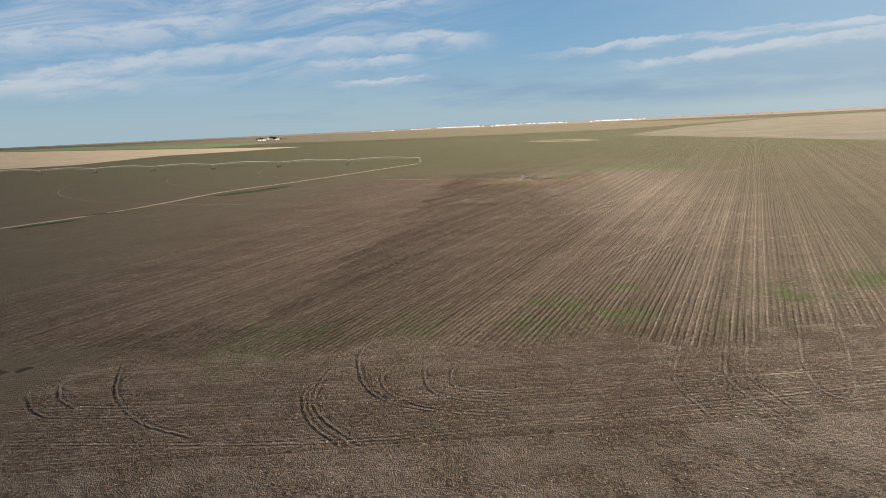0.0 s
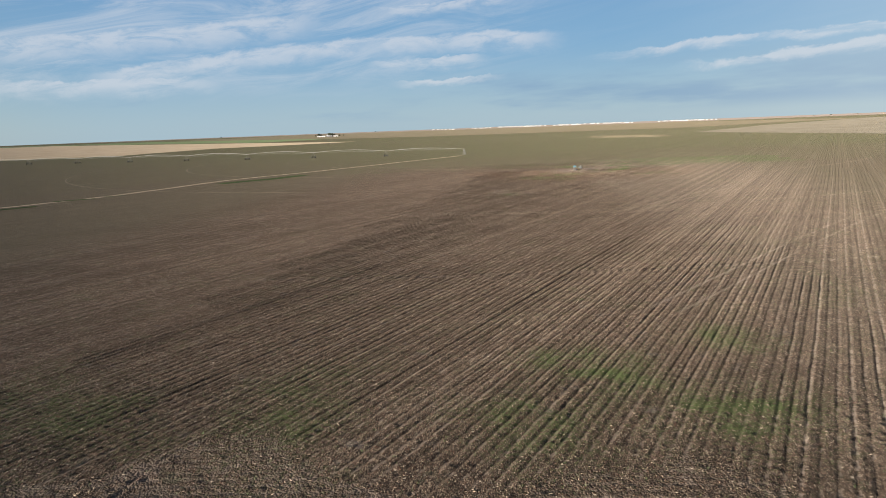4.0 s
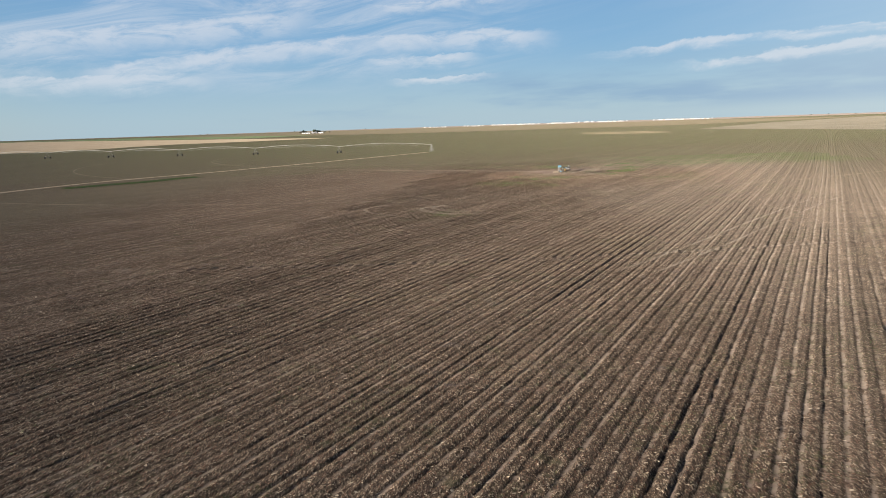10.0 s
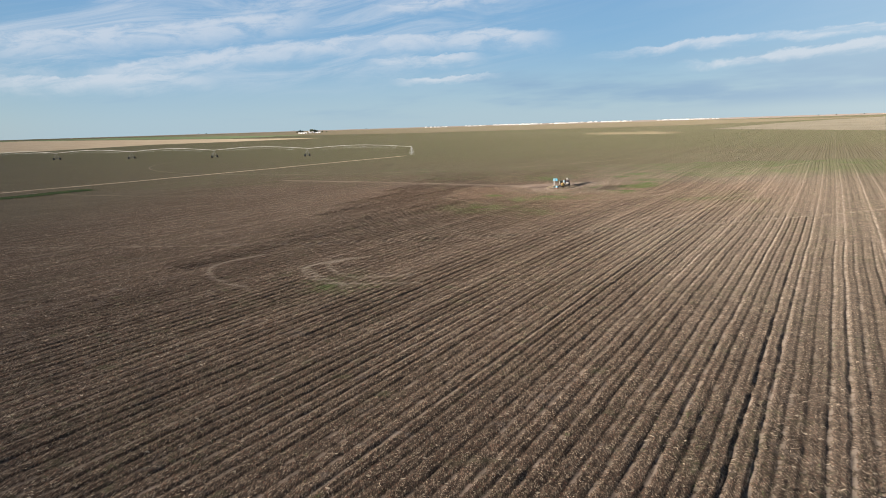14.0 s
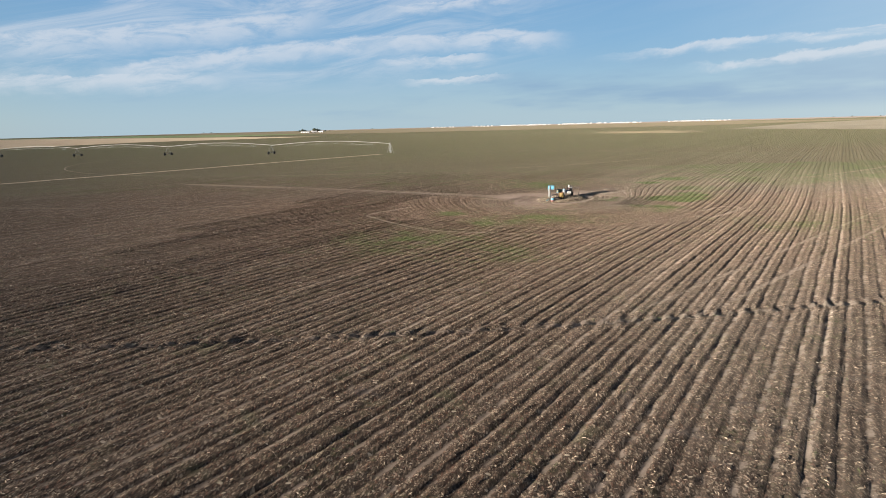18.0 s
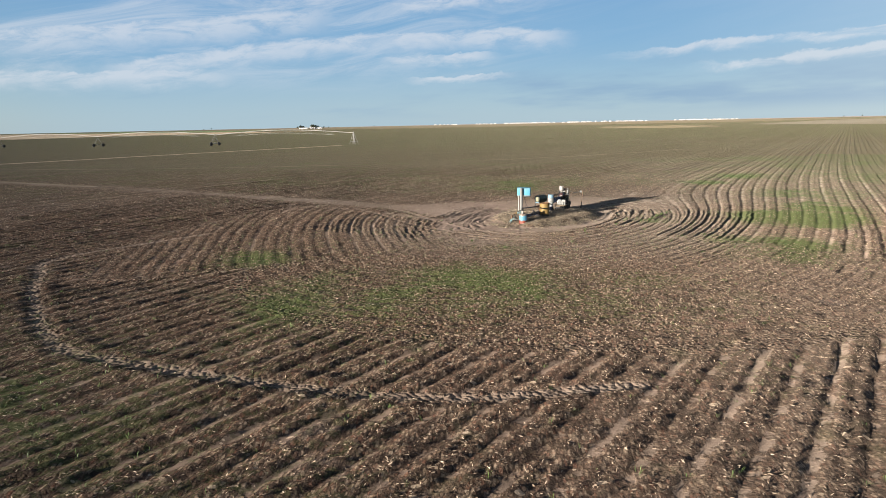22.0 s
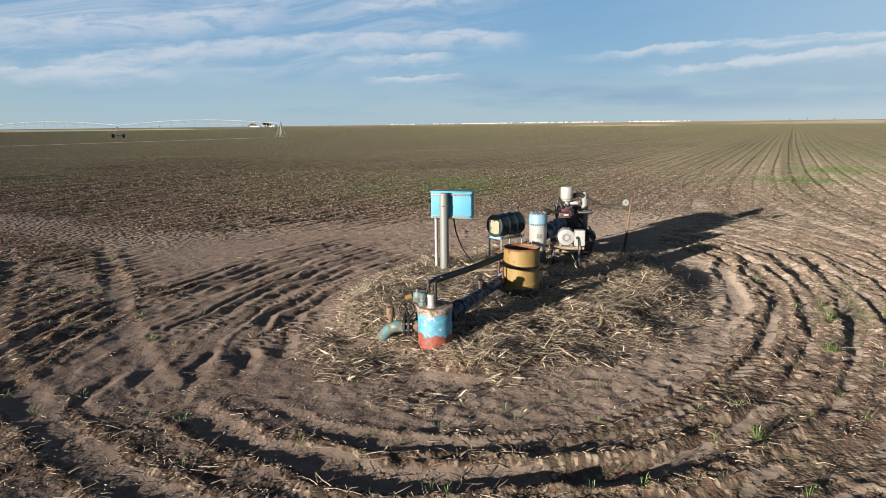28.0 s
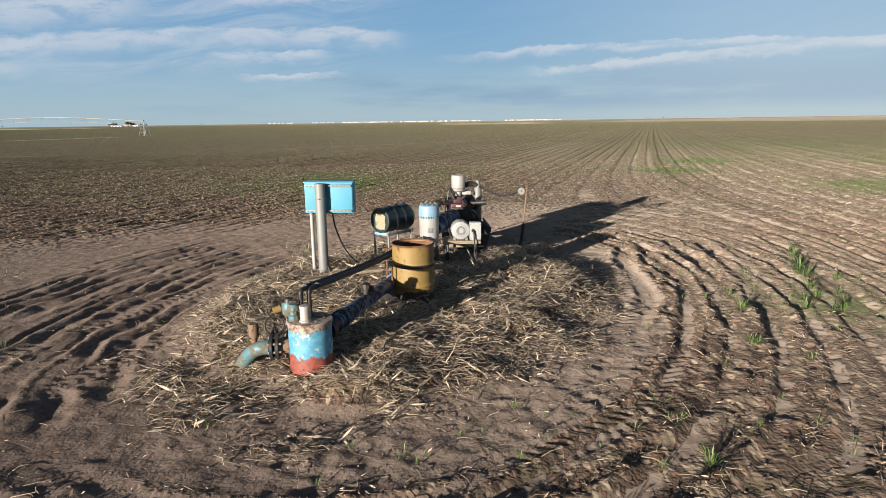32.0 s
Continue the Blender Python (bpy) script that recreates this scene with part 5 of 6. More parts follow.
part("valve_cover", block((0.22, 0.74, 0.14), 0.035, None, Matrix.Translation((-0.01, 0.22, 1.13))), MAROON, eng, "ribbed maroon valve cover")
part("name_plate", block((0.10, 0.008, 0.045), 0.002, None, Matrix.Translation((-0.02, -0.213, 1.02))), WHITE, eng, "small pale plate")
part("front_cover", block((0.30, 0.05, 0.46), 0.02, None, Matrix.Translation((-0.01, -0.225, 0.78))), IRON, eng)
for px, pz, pr in ((0.0, 0.60, 0.12), (0.10, 0.88, 0.07), (-0.12, 0.90, 0.06)):
    part("pulley", lathe(((0, 0), (pr, 0), (pr * 0.86, 0.02), (pr, 0.04), (pr, 0.045), (0.03, 0.05), (0, 0.05)), 20), IRON, eng, "", Matrix.Translation((px, -0.25, pz)) @ Matrix.Rotation(math.pi / 2, 4, "X"))
part("fan_belt", tube(((0.12, -0.275, 0.60), (0.17, -0.275, 0.88), (0.10, -0.275, 0.95), (-0.12, -0.275, 0.96), (-0.18, -0.275, 0.88), (-0.12, -0.275, 0.58), (0, -0.275, 0.48), (0.12, -0.275, 0.60)), 0.010, 5, caps=False), BLACK, eng)
air = part("air_cleaner", lathe(((0, 1.28), (0.10, 1.28), (0.125, 1.30), (0.130, 1.31), (0.130, 1.575), (0.120, 1.592), (0.02, 1.60), (0, 1.60)), 28), ALU, eng, "silver air cleaner can", pose(-0.01, 0.02, 0))
part("clamp_band", lathe(((0.131, 1.33), (0.134, 1.332), (0.134, 1.35), (0.131, 1.352)), 28), GALV, air)
part("wing_nut", tube(((-0.02, 0, 1.615), (0.02, 0, 1.615)), 0.008, 6), GALV, air)
part("intake_pipe", tube(((-0.01, 0.02, 1.18), (-0.01, 0.02, 1.30)), 0.055, 14), ALU, eng, "grey intake neck")
part("intake_box", block((0.17, 0.20, 0.07), 0.015, None, Matrix.Translation((0.15, 0.12, 1.25))), WHITE, eng, "small white intake box")
part("crossover_tube", tube(curve3(((0.10, 0.10, 1.38), (0.20, 0.12, 1.41), (0.30, 0.16, 1.40), (0.36, 0.18, 1.36))), 0.050, 14), IRON, eng, "dark crossover tube")
part("muffler", lathe(((0, 0.62), (0.05, 0.63), (0.075, 0.66), (0.075, 1.36), (0.05, 1.40), (0.038, 1.41), (0.038, 1.47), (0, 1.47)), 18), GALV, eng, "grey upright muffler", pose(0.38, 0.20, 0))
part("manifold", tube(curve3(((0.16, -0.08, 1.0), (0.26, -0.06, 1.02), (0.28, 0.22, 1.02), (0.30, 0.45, 1.02), (0.17, 0.48, 1.0))), 0.045, 12), RUST, eng, "dark exhaust manifold")
part("exhaust_stub", tube(((0.22, -0.05, 1.06), (0.36, -0.10, 1.07), (0.44, -0.11, 1.075), (0.52, -0.12, 1.08)), [0.038, 0.034, 0.05, 0.05], 12), IRON, eng, "black exhaust stub")
part("side_arm", tube(curve3(((-0.17, -0.05, 1.05), (-0.30, -0.12, 1.08), (-0.40, -0.16, 1.08))), [0.035] * 16 + [0.06], 10), IRON, eng, "black side elbow")
part("arm_knob", lathe(((0, -0.06), (0.06, -0.06), (0.075, 0), (0.06, 0.06), (0, 0.06)), 14), IRON, eng, "", aim((-0.42, -0.17, 1.08), (1, 0.4, 0)))
part("alternator", lathe(((0, 0), (0.08, 0), (0.09, 0.03), (0.09, 0.15), (0.07, 0.18), (0, 0.18)), 18), GALV, eng, "", aim((0.24, -0.20, 0.86), (0, 1, 0)))
part("oil_filter", lathe(((0, 0), (0.055, 0), (0.06, 0.02), (0.06, 0.16), (0.04, 0.18), (0, 0.18)), 16), WHITE, eng, "", aim((0.20, 0.05, 0.62), (1, -0.2, -0.3)))
part("starter", tube(((-0.26, 0.30, 0.52), (-0.26, 0.62, 0.52)), 0.06, 14), IRON, eng)
part("dipstick", tube(curve3(((-0.20, 0.1, 0.5), (-0.24, 0.08, 0.9), (-0.21, 0.06, 1.20), (-0.19, 0.05, 1.30))), 0.007, 5), GALV, eng)
for pts in (((-0.18, -0.22, 0.95), (-0.24, -0.30, 0.80), (-0.20, -0.30, 0.55), (-0.10, -0.24, 0.42)), ((0.05, -0.24, 1.10), (0.16, -0.32, 1.00), (0.22, -0.30, 0.80), (0.20, -0.20, 0.60)),
            ((-0.10, -0.20, 1.16), (-0.16, -0.12, 1.30), (-0.14, 0.10, 1.34), (-0.02, 0.3, 1.22)), ((0.20, -0.20, 0.95), (0.34, -0.26, 0.80), (0.38, -0.22, 0.55), (0.30, -0.10, 0.35)),
            ((0.02, -0.23, 1.14), (0.10, -0.28, 1.22), (0.22, -0.15, 1.20), (0.28, 0.0, 1.12))):
    part("engine_hose", tube(curve3(pts), 0.022, 8), BLACK, eng)
rad = part("radiator", block((0.62, 0.10, 0.70), 0.015, None, Matrix.Translation((0.08, 0.86, 0.72))), IRON, eng, "black radiator")
for k in range(9):
    part("fin", block((0.56, 0.012, 0.012), 0, None, Matrix.Translation((0.08, 0.803, 0.44 + k * 0.07))), GALV, rad)
part("radiator_cap", lathe(((0, 0), (0.03, 0), (0.035, 0.02), (0, 0.03)), 10), GALV, rad, "", pose(0.08, 0.86, 1.07))
part("side_block", block((0.20, 0.66, 0.50), 0.07, None, pose(0.46, 0.06, 0.40, 0, 14, 0)), BLACK, eng, "black rounded block beside the engine")
part("block_lip", tube(((0.50, -0.28, 0.70), (0.50, 0.32, 0.70)), 0.02, 6), BLACK, eng)
part("battery", block((0.20, 0.30, 0.22), 0.015, None, Matrix.Translation((0.36, -0.30, eg + 0.24))), BLACK, eng, "black battery")

bench = thing("motor_bench", (2.44, 4.42, 0), "rough plank bench carrying the small generator", "bench", turn=-6.0)
bg = at_height(2.44, 4.42)
part("board", block((0.64, 0.30, 0.055), 0.006, None, Matrix.Translation((0.0, 0.0, 0.565))), WOOD, bench, "weathered plank")
part("under_board", block((0.50, 0.06, 0.10), 0.006, None, Matrix.Translation((0.0, 0.10, 0.488))), WOOD, bench)
for sx, sy in ((-0.24, -0.09), (0.24, -0.09), (-0.24, 0.11), (0.24, 0.11)):
    part("leg", tube(((sx * 1.05, sy, bg - 0.08), (sx, sy, 0.54)), 0.022, 6), IRON, bench)
part("brace", tube(((0.05, -0.10, 0.52), (0.24, -0.12, bg)), 0.010, 6), GALV, bench)
gen = thing("generator", (2.42, 4.42, 0.5925), "white round generator with a ribbed end bell", "generator", turn=-6.0)
part("housing", lathe(((0, 0.0), (0.10, 0.0), (0.150, 0.015), (0.160, 0.04), (0.160, 0.30), (0.14, 0.33), (0, 0.33)), 32), WHITE, gen, "", Matrix.Translation((0, -0.14, 0.175)) @ Matrix.Rotation(-math.pi / 2, 4, "X"))
part("end_bell", lathe(((0, 0.02), (0.03, 0.015), (0.045, 0.012), (0.045, 0.0), (0.075, 0.0), (0.08, 0.010), (0.11, 0.012)), 28), GALV, gen, "pale ribbed end bell", Matrix.Translation((0, -0.15, 0.175)) @ Matrix.Rotation(-math.pi / 2, 4, "X"))
for k in range(10):
    a = k * 2 * math.pi / 10
    part("rib", block((0.008, 0.26, 0.014), 0.002, None, Matrix.Translation((0.162 * math.cos(a), 0.02, 0.175 + 0.162 * math.sin(a))) @ Matrix.Rotation(-a, 4, "Y")), WHITE, gen)
for sx in (-0.10, 0.10):
    part("foot", block((0.05, 0.22, 0.05), 0.006, None, Matrix.Translation((sx, 0.02, 0.024))), GALV, gen)
jbox = thing("junction_box", (2.655, 4.30, 0.5925), "white steel junction box with a dangling black lead", "junction box", turn=-6.0)
part("box", block((0.19, 0.14, 0.30), 0.008, None, Matrix.Translation((0, 0, 0.17))), WHITE, jbox)
part("lid", block((0.195, 0.012, 0.29), 0.004, None, Matrix.Translation((0, -0.076, 0.172))), WHITE, jbox)
part("stand_foot", block((0.12, 0.10, 0.03), 0.003, None, Matrix.Translation((0, 0, 0.013))), GALV, jbox)
part("lead", tube(curve3(((-0.05, -0.09, 0.16), (-0.055, -0.11, 0.20), (-0.03, -0.12, 0.16), (-0.02, -0.13, 0.0), (0.0, -0.15, -0.25), (0.03, -0.17, -0.44))), 0.012, 8), BLACK, jbox, "dangling black lead")
for sx, sz in ((-0.08, 0.05), (0.08, 0.05), (-0.08, 0.29), (0.08, 0.29)):
    part("screw", bolt_bm(0.008, 0.006), GALV, jbox, "", aim((sx, -0.082, sz), (0, -1, 0)))

gauge = thing("gauge_stake", (3.83, 5.62, 0), "leaning iron stake with a round pale gauge and hose", "gauge")
gg = at_height(3.83, 5.62)
part("rod", tube(((-0.01, 0.02, gg - 0.15), (0.10, -0.04, 1.37)), 0.017, 8), PRIMER, gauge, "rust-brown rod")
part("sleeve", tube(((-0.005, 0.015, gg + 0.10), (0.045, -0.01, 0.62)), 0.030, 8), BLACK, gauge, "black sleeve")
part("foot_tip", tube(((-0.012, 0.018, gg - 0.02), (-0.008, 0.017, gg + 0.10)), 0.028, 8), WHITE, gauge, "white foot")
disc = part("dial", lathe(((0, -0.02), (0.062, -0.02), (0.068, -0.01), (0.068, 0.012), (0.060, 0.016), (0.057, 0.008), (0, 0.008)), 24), GALV, gauge, "round pale grey dial", aim((-0.02, -0.06, 1.27), (-0.3, -0.95, 0.05)))
part("dial_hub", lathe(((0, 0.008), (0.016, 0.008), (0.014, 0.018), (0, 0.02)), 10), IRON, disc)
part("hook", tube(curve3(((0.09, -0.03, 1.33), (0.04, -0.05, 1.37), (-0.02, -0.05, 1.34))), 0.009, 6), IRON, gauge)
part("hose", tube(curve3(((-0.02, -0.04, 1.32), (-0.20, 0.02, 1.22), (-0.45, 0.10, 1.20), (-0.68, 0.16, 1.30), (-0.80, 0.18, 1.36))), 0.020, 8), BLACK, gauge, "sagging dark hose")
plank = thing("plank", (-0.10, 3.38, at_height(-0.1, 3.38) + 0.07), "grey weathered plank lying in the straw", "plank", turn=25.0)
part("board", block((1.15, 0.11, 0.045), 0.006), WOOD, plank)
copy_thing(plank, pose(0.95, 3.75, at_height(0.95, 3.75) + 0.07, 3, 0, 12))
bricks = thing("stone", (-1.2, 5.6, at_height(-1.2, 5.6)), "small broken lump of concrete on the mud", "stone")
part("lump", block((0.14, 0.10, 0.09), 0.025), GALV, bricks)

# ---- centre-pivot irrigation machine ----
def pivot_machine():
    bx, by = math.cos(PIVOT_TURN), math.sin(PIVOT_TURN)
    rig = thing("centre_pivot", (*PIVOT, 0), "long galvanised centre-pivot irrigation machine on wheeled towers", "irrigation machine", turn=math.degrees(PIVOT_TURN))
    head = bmesh.new()
    for sx in (-1.0, 1.0):
        for sy in (-1.0, 1.0):
            tube(((sx, sy, 0), (sx * 0.18, sy * 0.18, 3.3)), 0.06, 6, head)
    for z, w in ((0.9, 0.78), (1.8, 0.56), (2.6, 0.36)):
        for a, b in (((-w, -w), (w, -w)), ((w, -w), (w, w)), ((w, w), (-w, w)), ((-w, w), (-w, -w))):
            tube(((*a, z), (*b, z)), 0.035, 5, head)
    ph = part("pivot_point", head, GALV, rig, "galvanised pyramid pivot tower")
    part("riser", tube(((0, 0, 0), (0, 0, 3.75)), 0.11, 10), GALV, ph)
    part("swivel", lathe(((0, 3.6), (0.2, 3.6), (0.2, 3.9), (0, 3.95)), 12), GALV, ph)
    def leg_tower(x):
        t = bmesh.new()
        for sy in (-1.9, 1.9):
            for sx in (-0.25, 0.25):
                tube(((x + sx, sy, 0.75), (x + sx * 0.4, 0, 3.35)), 0.045, 5, t)
            tube(((x, sy * 0.62, 1.75), (x, -sy * 0.05, 1.75)), 0.03, 5, t)
        tube(((x, -2.0, 0.72), (x, 2.0, 0.72)), 0.08, 6, t)
        tw = part("tower", t, GALV, rig, "galvanised A-frame drive tower")
        for sy in (-2.0, 2.0):
            part("wheel", lathe(((0.12, -0.14), (0.42, -0.14), (0.56, -0.17), (0.62, -0.11), (0.62, 0.11), (0.56, 0.17), (0.42, 0.14), (0.12, 0.14)), 20), BLACK, tw, "tall black tractor-tread wheel",
                 Matrix.Translation((x, sy, 0.60)) @ Matrix.Rotation(math.pi / 2, 4, "Y"))
        part("gearbox", block((0.4, 0.35, 0.35), 0.03, None, Matrix.Translation((x, 0.3, 0.85))), IRON, tw)
    for k in range(8):
        x0, x1 = k * SPAN, (k + 1) * SPAN
        pts = [(x0 + (x1 - x0) * t / 14, 0, 3.45 + 1.25 * math.sin(math.pi * t / 14) + (0.25 if k else 0.1)) for t in range(15)]
        pipe = part("span_pipe", tube(pts, 0.095, 8), SPAN_PIPE, rig, "bowed bright steel span pipe")
        for j in range(2, 13, 2):
            p = pts[j]
            v = bmesh.new()
            for sy in (-0.75, 0.75):
                tube((p, (p[0], sy, p[2] - 1.0)), 0.028, 4, v)
                if j + 2 < 14:
                    q = pts[j + 2]
                    tube(((p[0], sy, p[2] - 1.0), (q[0], sy, q[2] - 1.0)), 0.016, 4, v)
                    tube(((p[0], sy, p[2] - 1.0), pts[j + 1]), 0.020, 4, v)
            tube(((p[0], -0.75, p[2] - 1.0), (p[0], 0.75, p[2] - 1.0)), 0.025, 4, v)
            part("truss", v, GALV, pipe)
        for j in (3, 5, 7, 9, 11):
            p = pts[j]
            part("drop_hose", tube((p, (p[0] + 0.1, 0.15, p[2] + 0.1), (p[0], 0.2, p[2] - 1.9)), 0.016, 4), BLACK, pipe)
        leg_tower(x1)


pivot_machine()

# low earth bank of a pond
def bank():
    n, verts = 40, []
    for k in range(n):
        a = 2 * math.pi * k / n
        for r, z in ((1.25, -0.2), (1.05, 1.0), (0.95, 1.0), (0.8, 0.0)):
            verts.append((44 * r * math.cos(a), 20 * r * math.sin(a), z * (0.7 + 0.5 * math.sin(3 * a) ** 2)))
    quads = np.array([(k * 4 + i, ((k + 1) % n) * 4 + i, ((k + 1) % n) * 4 + i + 1, k * 4 + i + 1) for k in range(n) for i in range(3)])
    ob = tagged(new("pond_bank", raw_mesh("pond_bank", np.array(verts), quads, OLIVE)), "low pale earth bank of a field pond", "earth bank", kind="structure")
    ob.matrix_basis = pose(106, 462, 0, 0, 0, -54)


bank()


# ---- farmstead and distant sheds ----
def gabled(name, at, size, turn, label, category, group="", wall=SHED_WHITE, roof=SHED_ROOF):
    w, d, h = size
    ob = thing(name, at, label, category, group, turn)
    part("wall", block((w, d, h), 0, None, Matrix.Translation((0, 0, h / 2))), wall, ob)
    bm = bmesh.new()
    rise, lip = d * 0.22, 0.5
    v = [bm.verts.new(p) for p in ((-w / 2 - lip, -d / 2 - lip, h), (w / 2 + lip, -d / 2 - lip, h), (w / 2 + lip, d / 2 + lip, h), (-w / 2 - lip, d / 2 + lip, h), (-w / 2 - lip, 0, h + rise), (w / 2 + lip, 0, h + rise))]
    for f in ((0, 1, 5, 4), (2, 3, 4, 5), (0, 4, 3), (1, 2, 5), (0, 3, 2, 1)):
        bm.faces.new([v[i] for i in f])
    part("roof", bm, roof, ob)
    n = max(1, int(w / 8))
    for k in range(n):
        # thin dark blocks, the shade of each doorway put into their colour
        part("opening", block((w / n * 0.45, 0.12, h * 0.55), 0, None, Matrix.Translation((-w / 2 + (k + 0.5) * w / n, -d / 2 - 0.04, h * 0.32))), SHED_DARK, ob, "doorway painted dark as shade")
    return ob


def crown(r, seed, n=260):
    rnd = random.Random(seed)
    bm = bmesh.new()
    for _ in range(n):
        a, e, q = rnd.uniform(0, 2 * math.pi), rnd.uniform(-0.7, 1.5), rnd.uniform(0.45, 1.0) ** 0.6 * r * (0.75 + 0.35 * math.sin(seed + rnd.random() * 6))
        c = Vector((q * math.cos(a) * math.cos(e), q * math.sin(a) * math.cos(e), q * math.sin(e) * 0.9))
        m = Matrix.Translation(c) @ Euler((rnd.uniform(0, 3), rnd.uniform(0, 3), rnd.uniform(0, 3))).to_matrix().to_4x4()
        s = r * rnd.uniform(0.10, 0.22)
        p = [bm.verts.new(m @ Vector(k)) for k in ((-s, 0, 0), (0, -s * 0.6, s * 0.2), (s, 0, 0), (0, s * 0.6, s * 0.25))]
        bm.faces.new(p)
    return bm


def tree(at, h, seed):
    ob = thing("tree", (*at, 0), "dark bushy windbreak tree by the farmstead", "tree", "farmstead trees")
    rnd = random.Random(seed)
    trunk = tube(((0, 0, -0.2), (0.1, 0, h * 0.25), (0.2, 0.1, h * 0.6)), [h * 0.045, h * 0.035, h * 0.02], 7)
    for k in range(5):
        a = k * 1.3 + seed
        tube(((0.1, 0, h * (0.25 + 0.06 * k)), (math.cos(a) * h * 0.15, math.sin(a) * h * 0.15, h * (0.45 + 0.06 * k)), (math.cos(a) * h * 0.25, math.sin(a) * h * 0.25, h * (0.6 + 0.05 * k))), [h * 0.018, h * 0.012, h * 0.005], 5, trunk)
    part("trunk", trunk, BARK, ob)
    part("crown", crown(h * 0.42, seed), TREE_LEAF, ob, "", pose(0, 0, h * 0.62))


FARM = (-584.0, 1757.0)
for k, (dx, dy, h) in enumerate(((-16, 4, 9.5), (-10, 8, 8.0), (-22, 10, 7.5), (14, 12, 10.5), (20, 6, 11.0), (26, 10, 9.5), (31, 14, 8.0), (46, 20, 6.0), (58, 24, 5.0), (-30, 16, 6.5))):
    tree((FARM[0] + dx, FARM[1] + dy - 30), h * 1.15, k + 1)
gabled("farmhouse", (FARM[0] + 33, FARM[1] - 14, 0), (16, 9, 3.4), 4, "low white farmhouse among dark trees", "house")
gabled("barn", (FARM[0] - 10, FARM[1] - 22, 0), (24, 9, 2.4), 6, "long low white farm shed", "shed")
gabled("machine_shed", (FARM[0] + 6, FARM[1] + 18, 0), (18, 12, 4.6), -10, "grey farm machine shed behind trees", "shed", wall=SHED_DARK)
rnd = random.Random(5)
# rows of sheds: bearing from the well in degrees, count, distance
for first, last, count, far in ((-7.2, -4.9, 6, 3350), (-3.5, -1.4, 6, 3400), (-0.9, 1.3, 7, 3600), (1.6, 3.7, 7, 3300), (4.3, 6.9, 8, 3250), (8.8, 11.7, 8, 3450), (13.7, 18.7, 15, 3400)):
    for k in range(count):
        a = radians(first + (last - first) * (k + 0.5 + rnd.uniform(-0.2, 0.2)) / count)
        d = far + rnd.uniform(-70, 70)
        gabled("feedlot_shed", (d * math.sin(a), d * math.cos(a), 0), (rnd.uniform(7, 12), 11, rnd.uniform(3.0, 4.0)), -math.degrees(a) + rnd.uniform(-14, 14), "white metal shed in a distant row", "shed", "distant white sheds")
for first, last, count, far in ((-0.7, 3.4, 9, 3720), (4.6, 11.2, 14, 3700), (14.0, 17.6, 7, 3560)):
    for k in range(count):
        a = radians(first + (last - first) * (k + rnd.uniform(0.1, 0.9)) / count)
        gabled("feedlot_shed", (far * math.sin(a), far * math.cos(a), 0), (rnd.uniform(9, 16), 12, rnd.uniform(3.6, 5.0)), -math.degrees(a) + rnd.uniform(-20, 20), "white metal shed in a distant row", "shed", "distant white sheds")
for bearing, far, h in ((-27.0, 3600, 6), (-26.4, 3600, 7), (-19.0, 3400, 6), (-12.5, 3500, 6), (26.0, 3300, 5), (27.2, 3350, 6), (29.0, 3400, 5)):
    tree((far * math.sin(radians(bearing)), far * math.cos(radians(bearing))), h * 1.3, int(far + bearing * 10))


# ---- straw, residue and weeds ----
RNG = np.random.RandomState(11)


def stalks(x, y, length, width, lift=0.012, tilt=0.12, comb=False):
    """Thin bent stalks, ridged along the top, lying on the field."""
    n = len(x)
    z = land(x, y) + lift * RNG.rand(n)
    a, e = RNG.rand(n) * 2 * math.pi, np.abs(RNG.randn(n)) * tilt
    if comb:
        a = 8.0 * vnoise(x, y, 0.8, 90) + RNG.randn(n) * 1.0
    d = np.stack([np.cos(a) * np.cos(e), np.sin(a) * np.cos(e), np.sin(e)], 1)
    s = np.stack([-np.sin(a), np.cos(a), np.zeros(n)], 1)
    up = np.cross(d, s)
    c = np.stack([x, y, z + 0.004], 1)
    bend = RNG.randn(n) * 0.10 * length
    sag = np.abs(RNG.randn(n)) * 0.07 * length
    verts = np.empty((n, 9, 3))
    for k, end in enumerate((0.0, 0.5, 1.0)):
        p = c + d * (length * end)[:, None]
        if k == 1:
            p = p + s * bend[:, None] + up * sag[:, None]
        w = (width * (1.0 - 0.2 * k))[:, None]
        verts[:, k * 3] = p - s * w
        verts[:, k * 3 + 1] = p + up * w * 1.1
        verts[:, k * 3 + 2] = p + s * w
    i = np.arange(n)[:, None] * 9
    quads = np.concatenate([i + np.array(q) for q in ((0, 1, 4, 3), (1, 2, 5, 4), (3, 4, 7, 6), (4, 5, 8, 7))], 1).reshape(-1, 4)
    return verts.reshape(-1, 3), quads


def scatter(n, x0, x1, y0, y1):
    return x0 + RNG.rand(n) * (x1 - x0), y0 + RNG.rand(n) * (y1 - y0)


def stuff(name, sets, material, label, category):
    shift, quads = 0, []
    for v, q in sets:
        quads.append(q + shift)
        shift += len(v)
    me = raw_mesh(name, np.concatenate([s[0] for s in sets]), np.concatenate(quads), material)
    return tagged(new(name, me), label, category, kind="stuff")


def kept(x, y, weight):
    _, cover, _, litter, _ = survey(x, y)
    ok = RNG.rand(len(x)) < weight(cover, litter)
    return x[ok], y[ok]


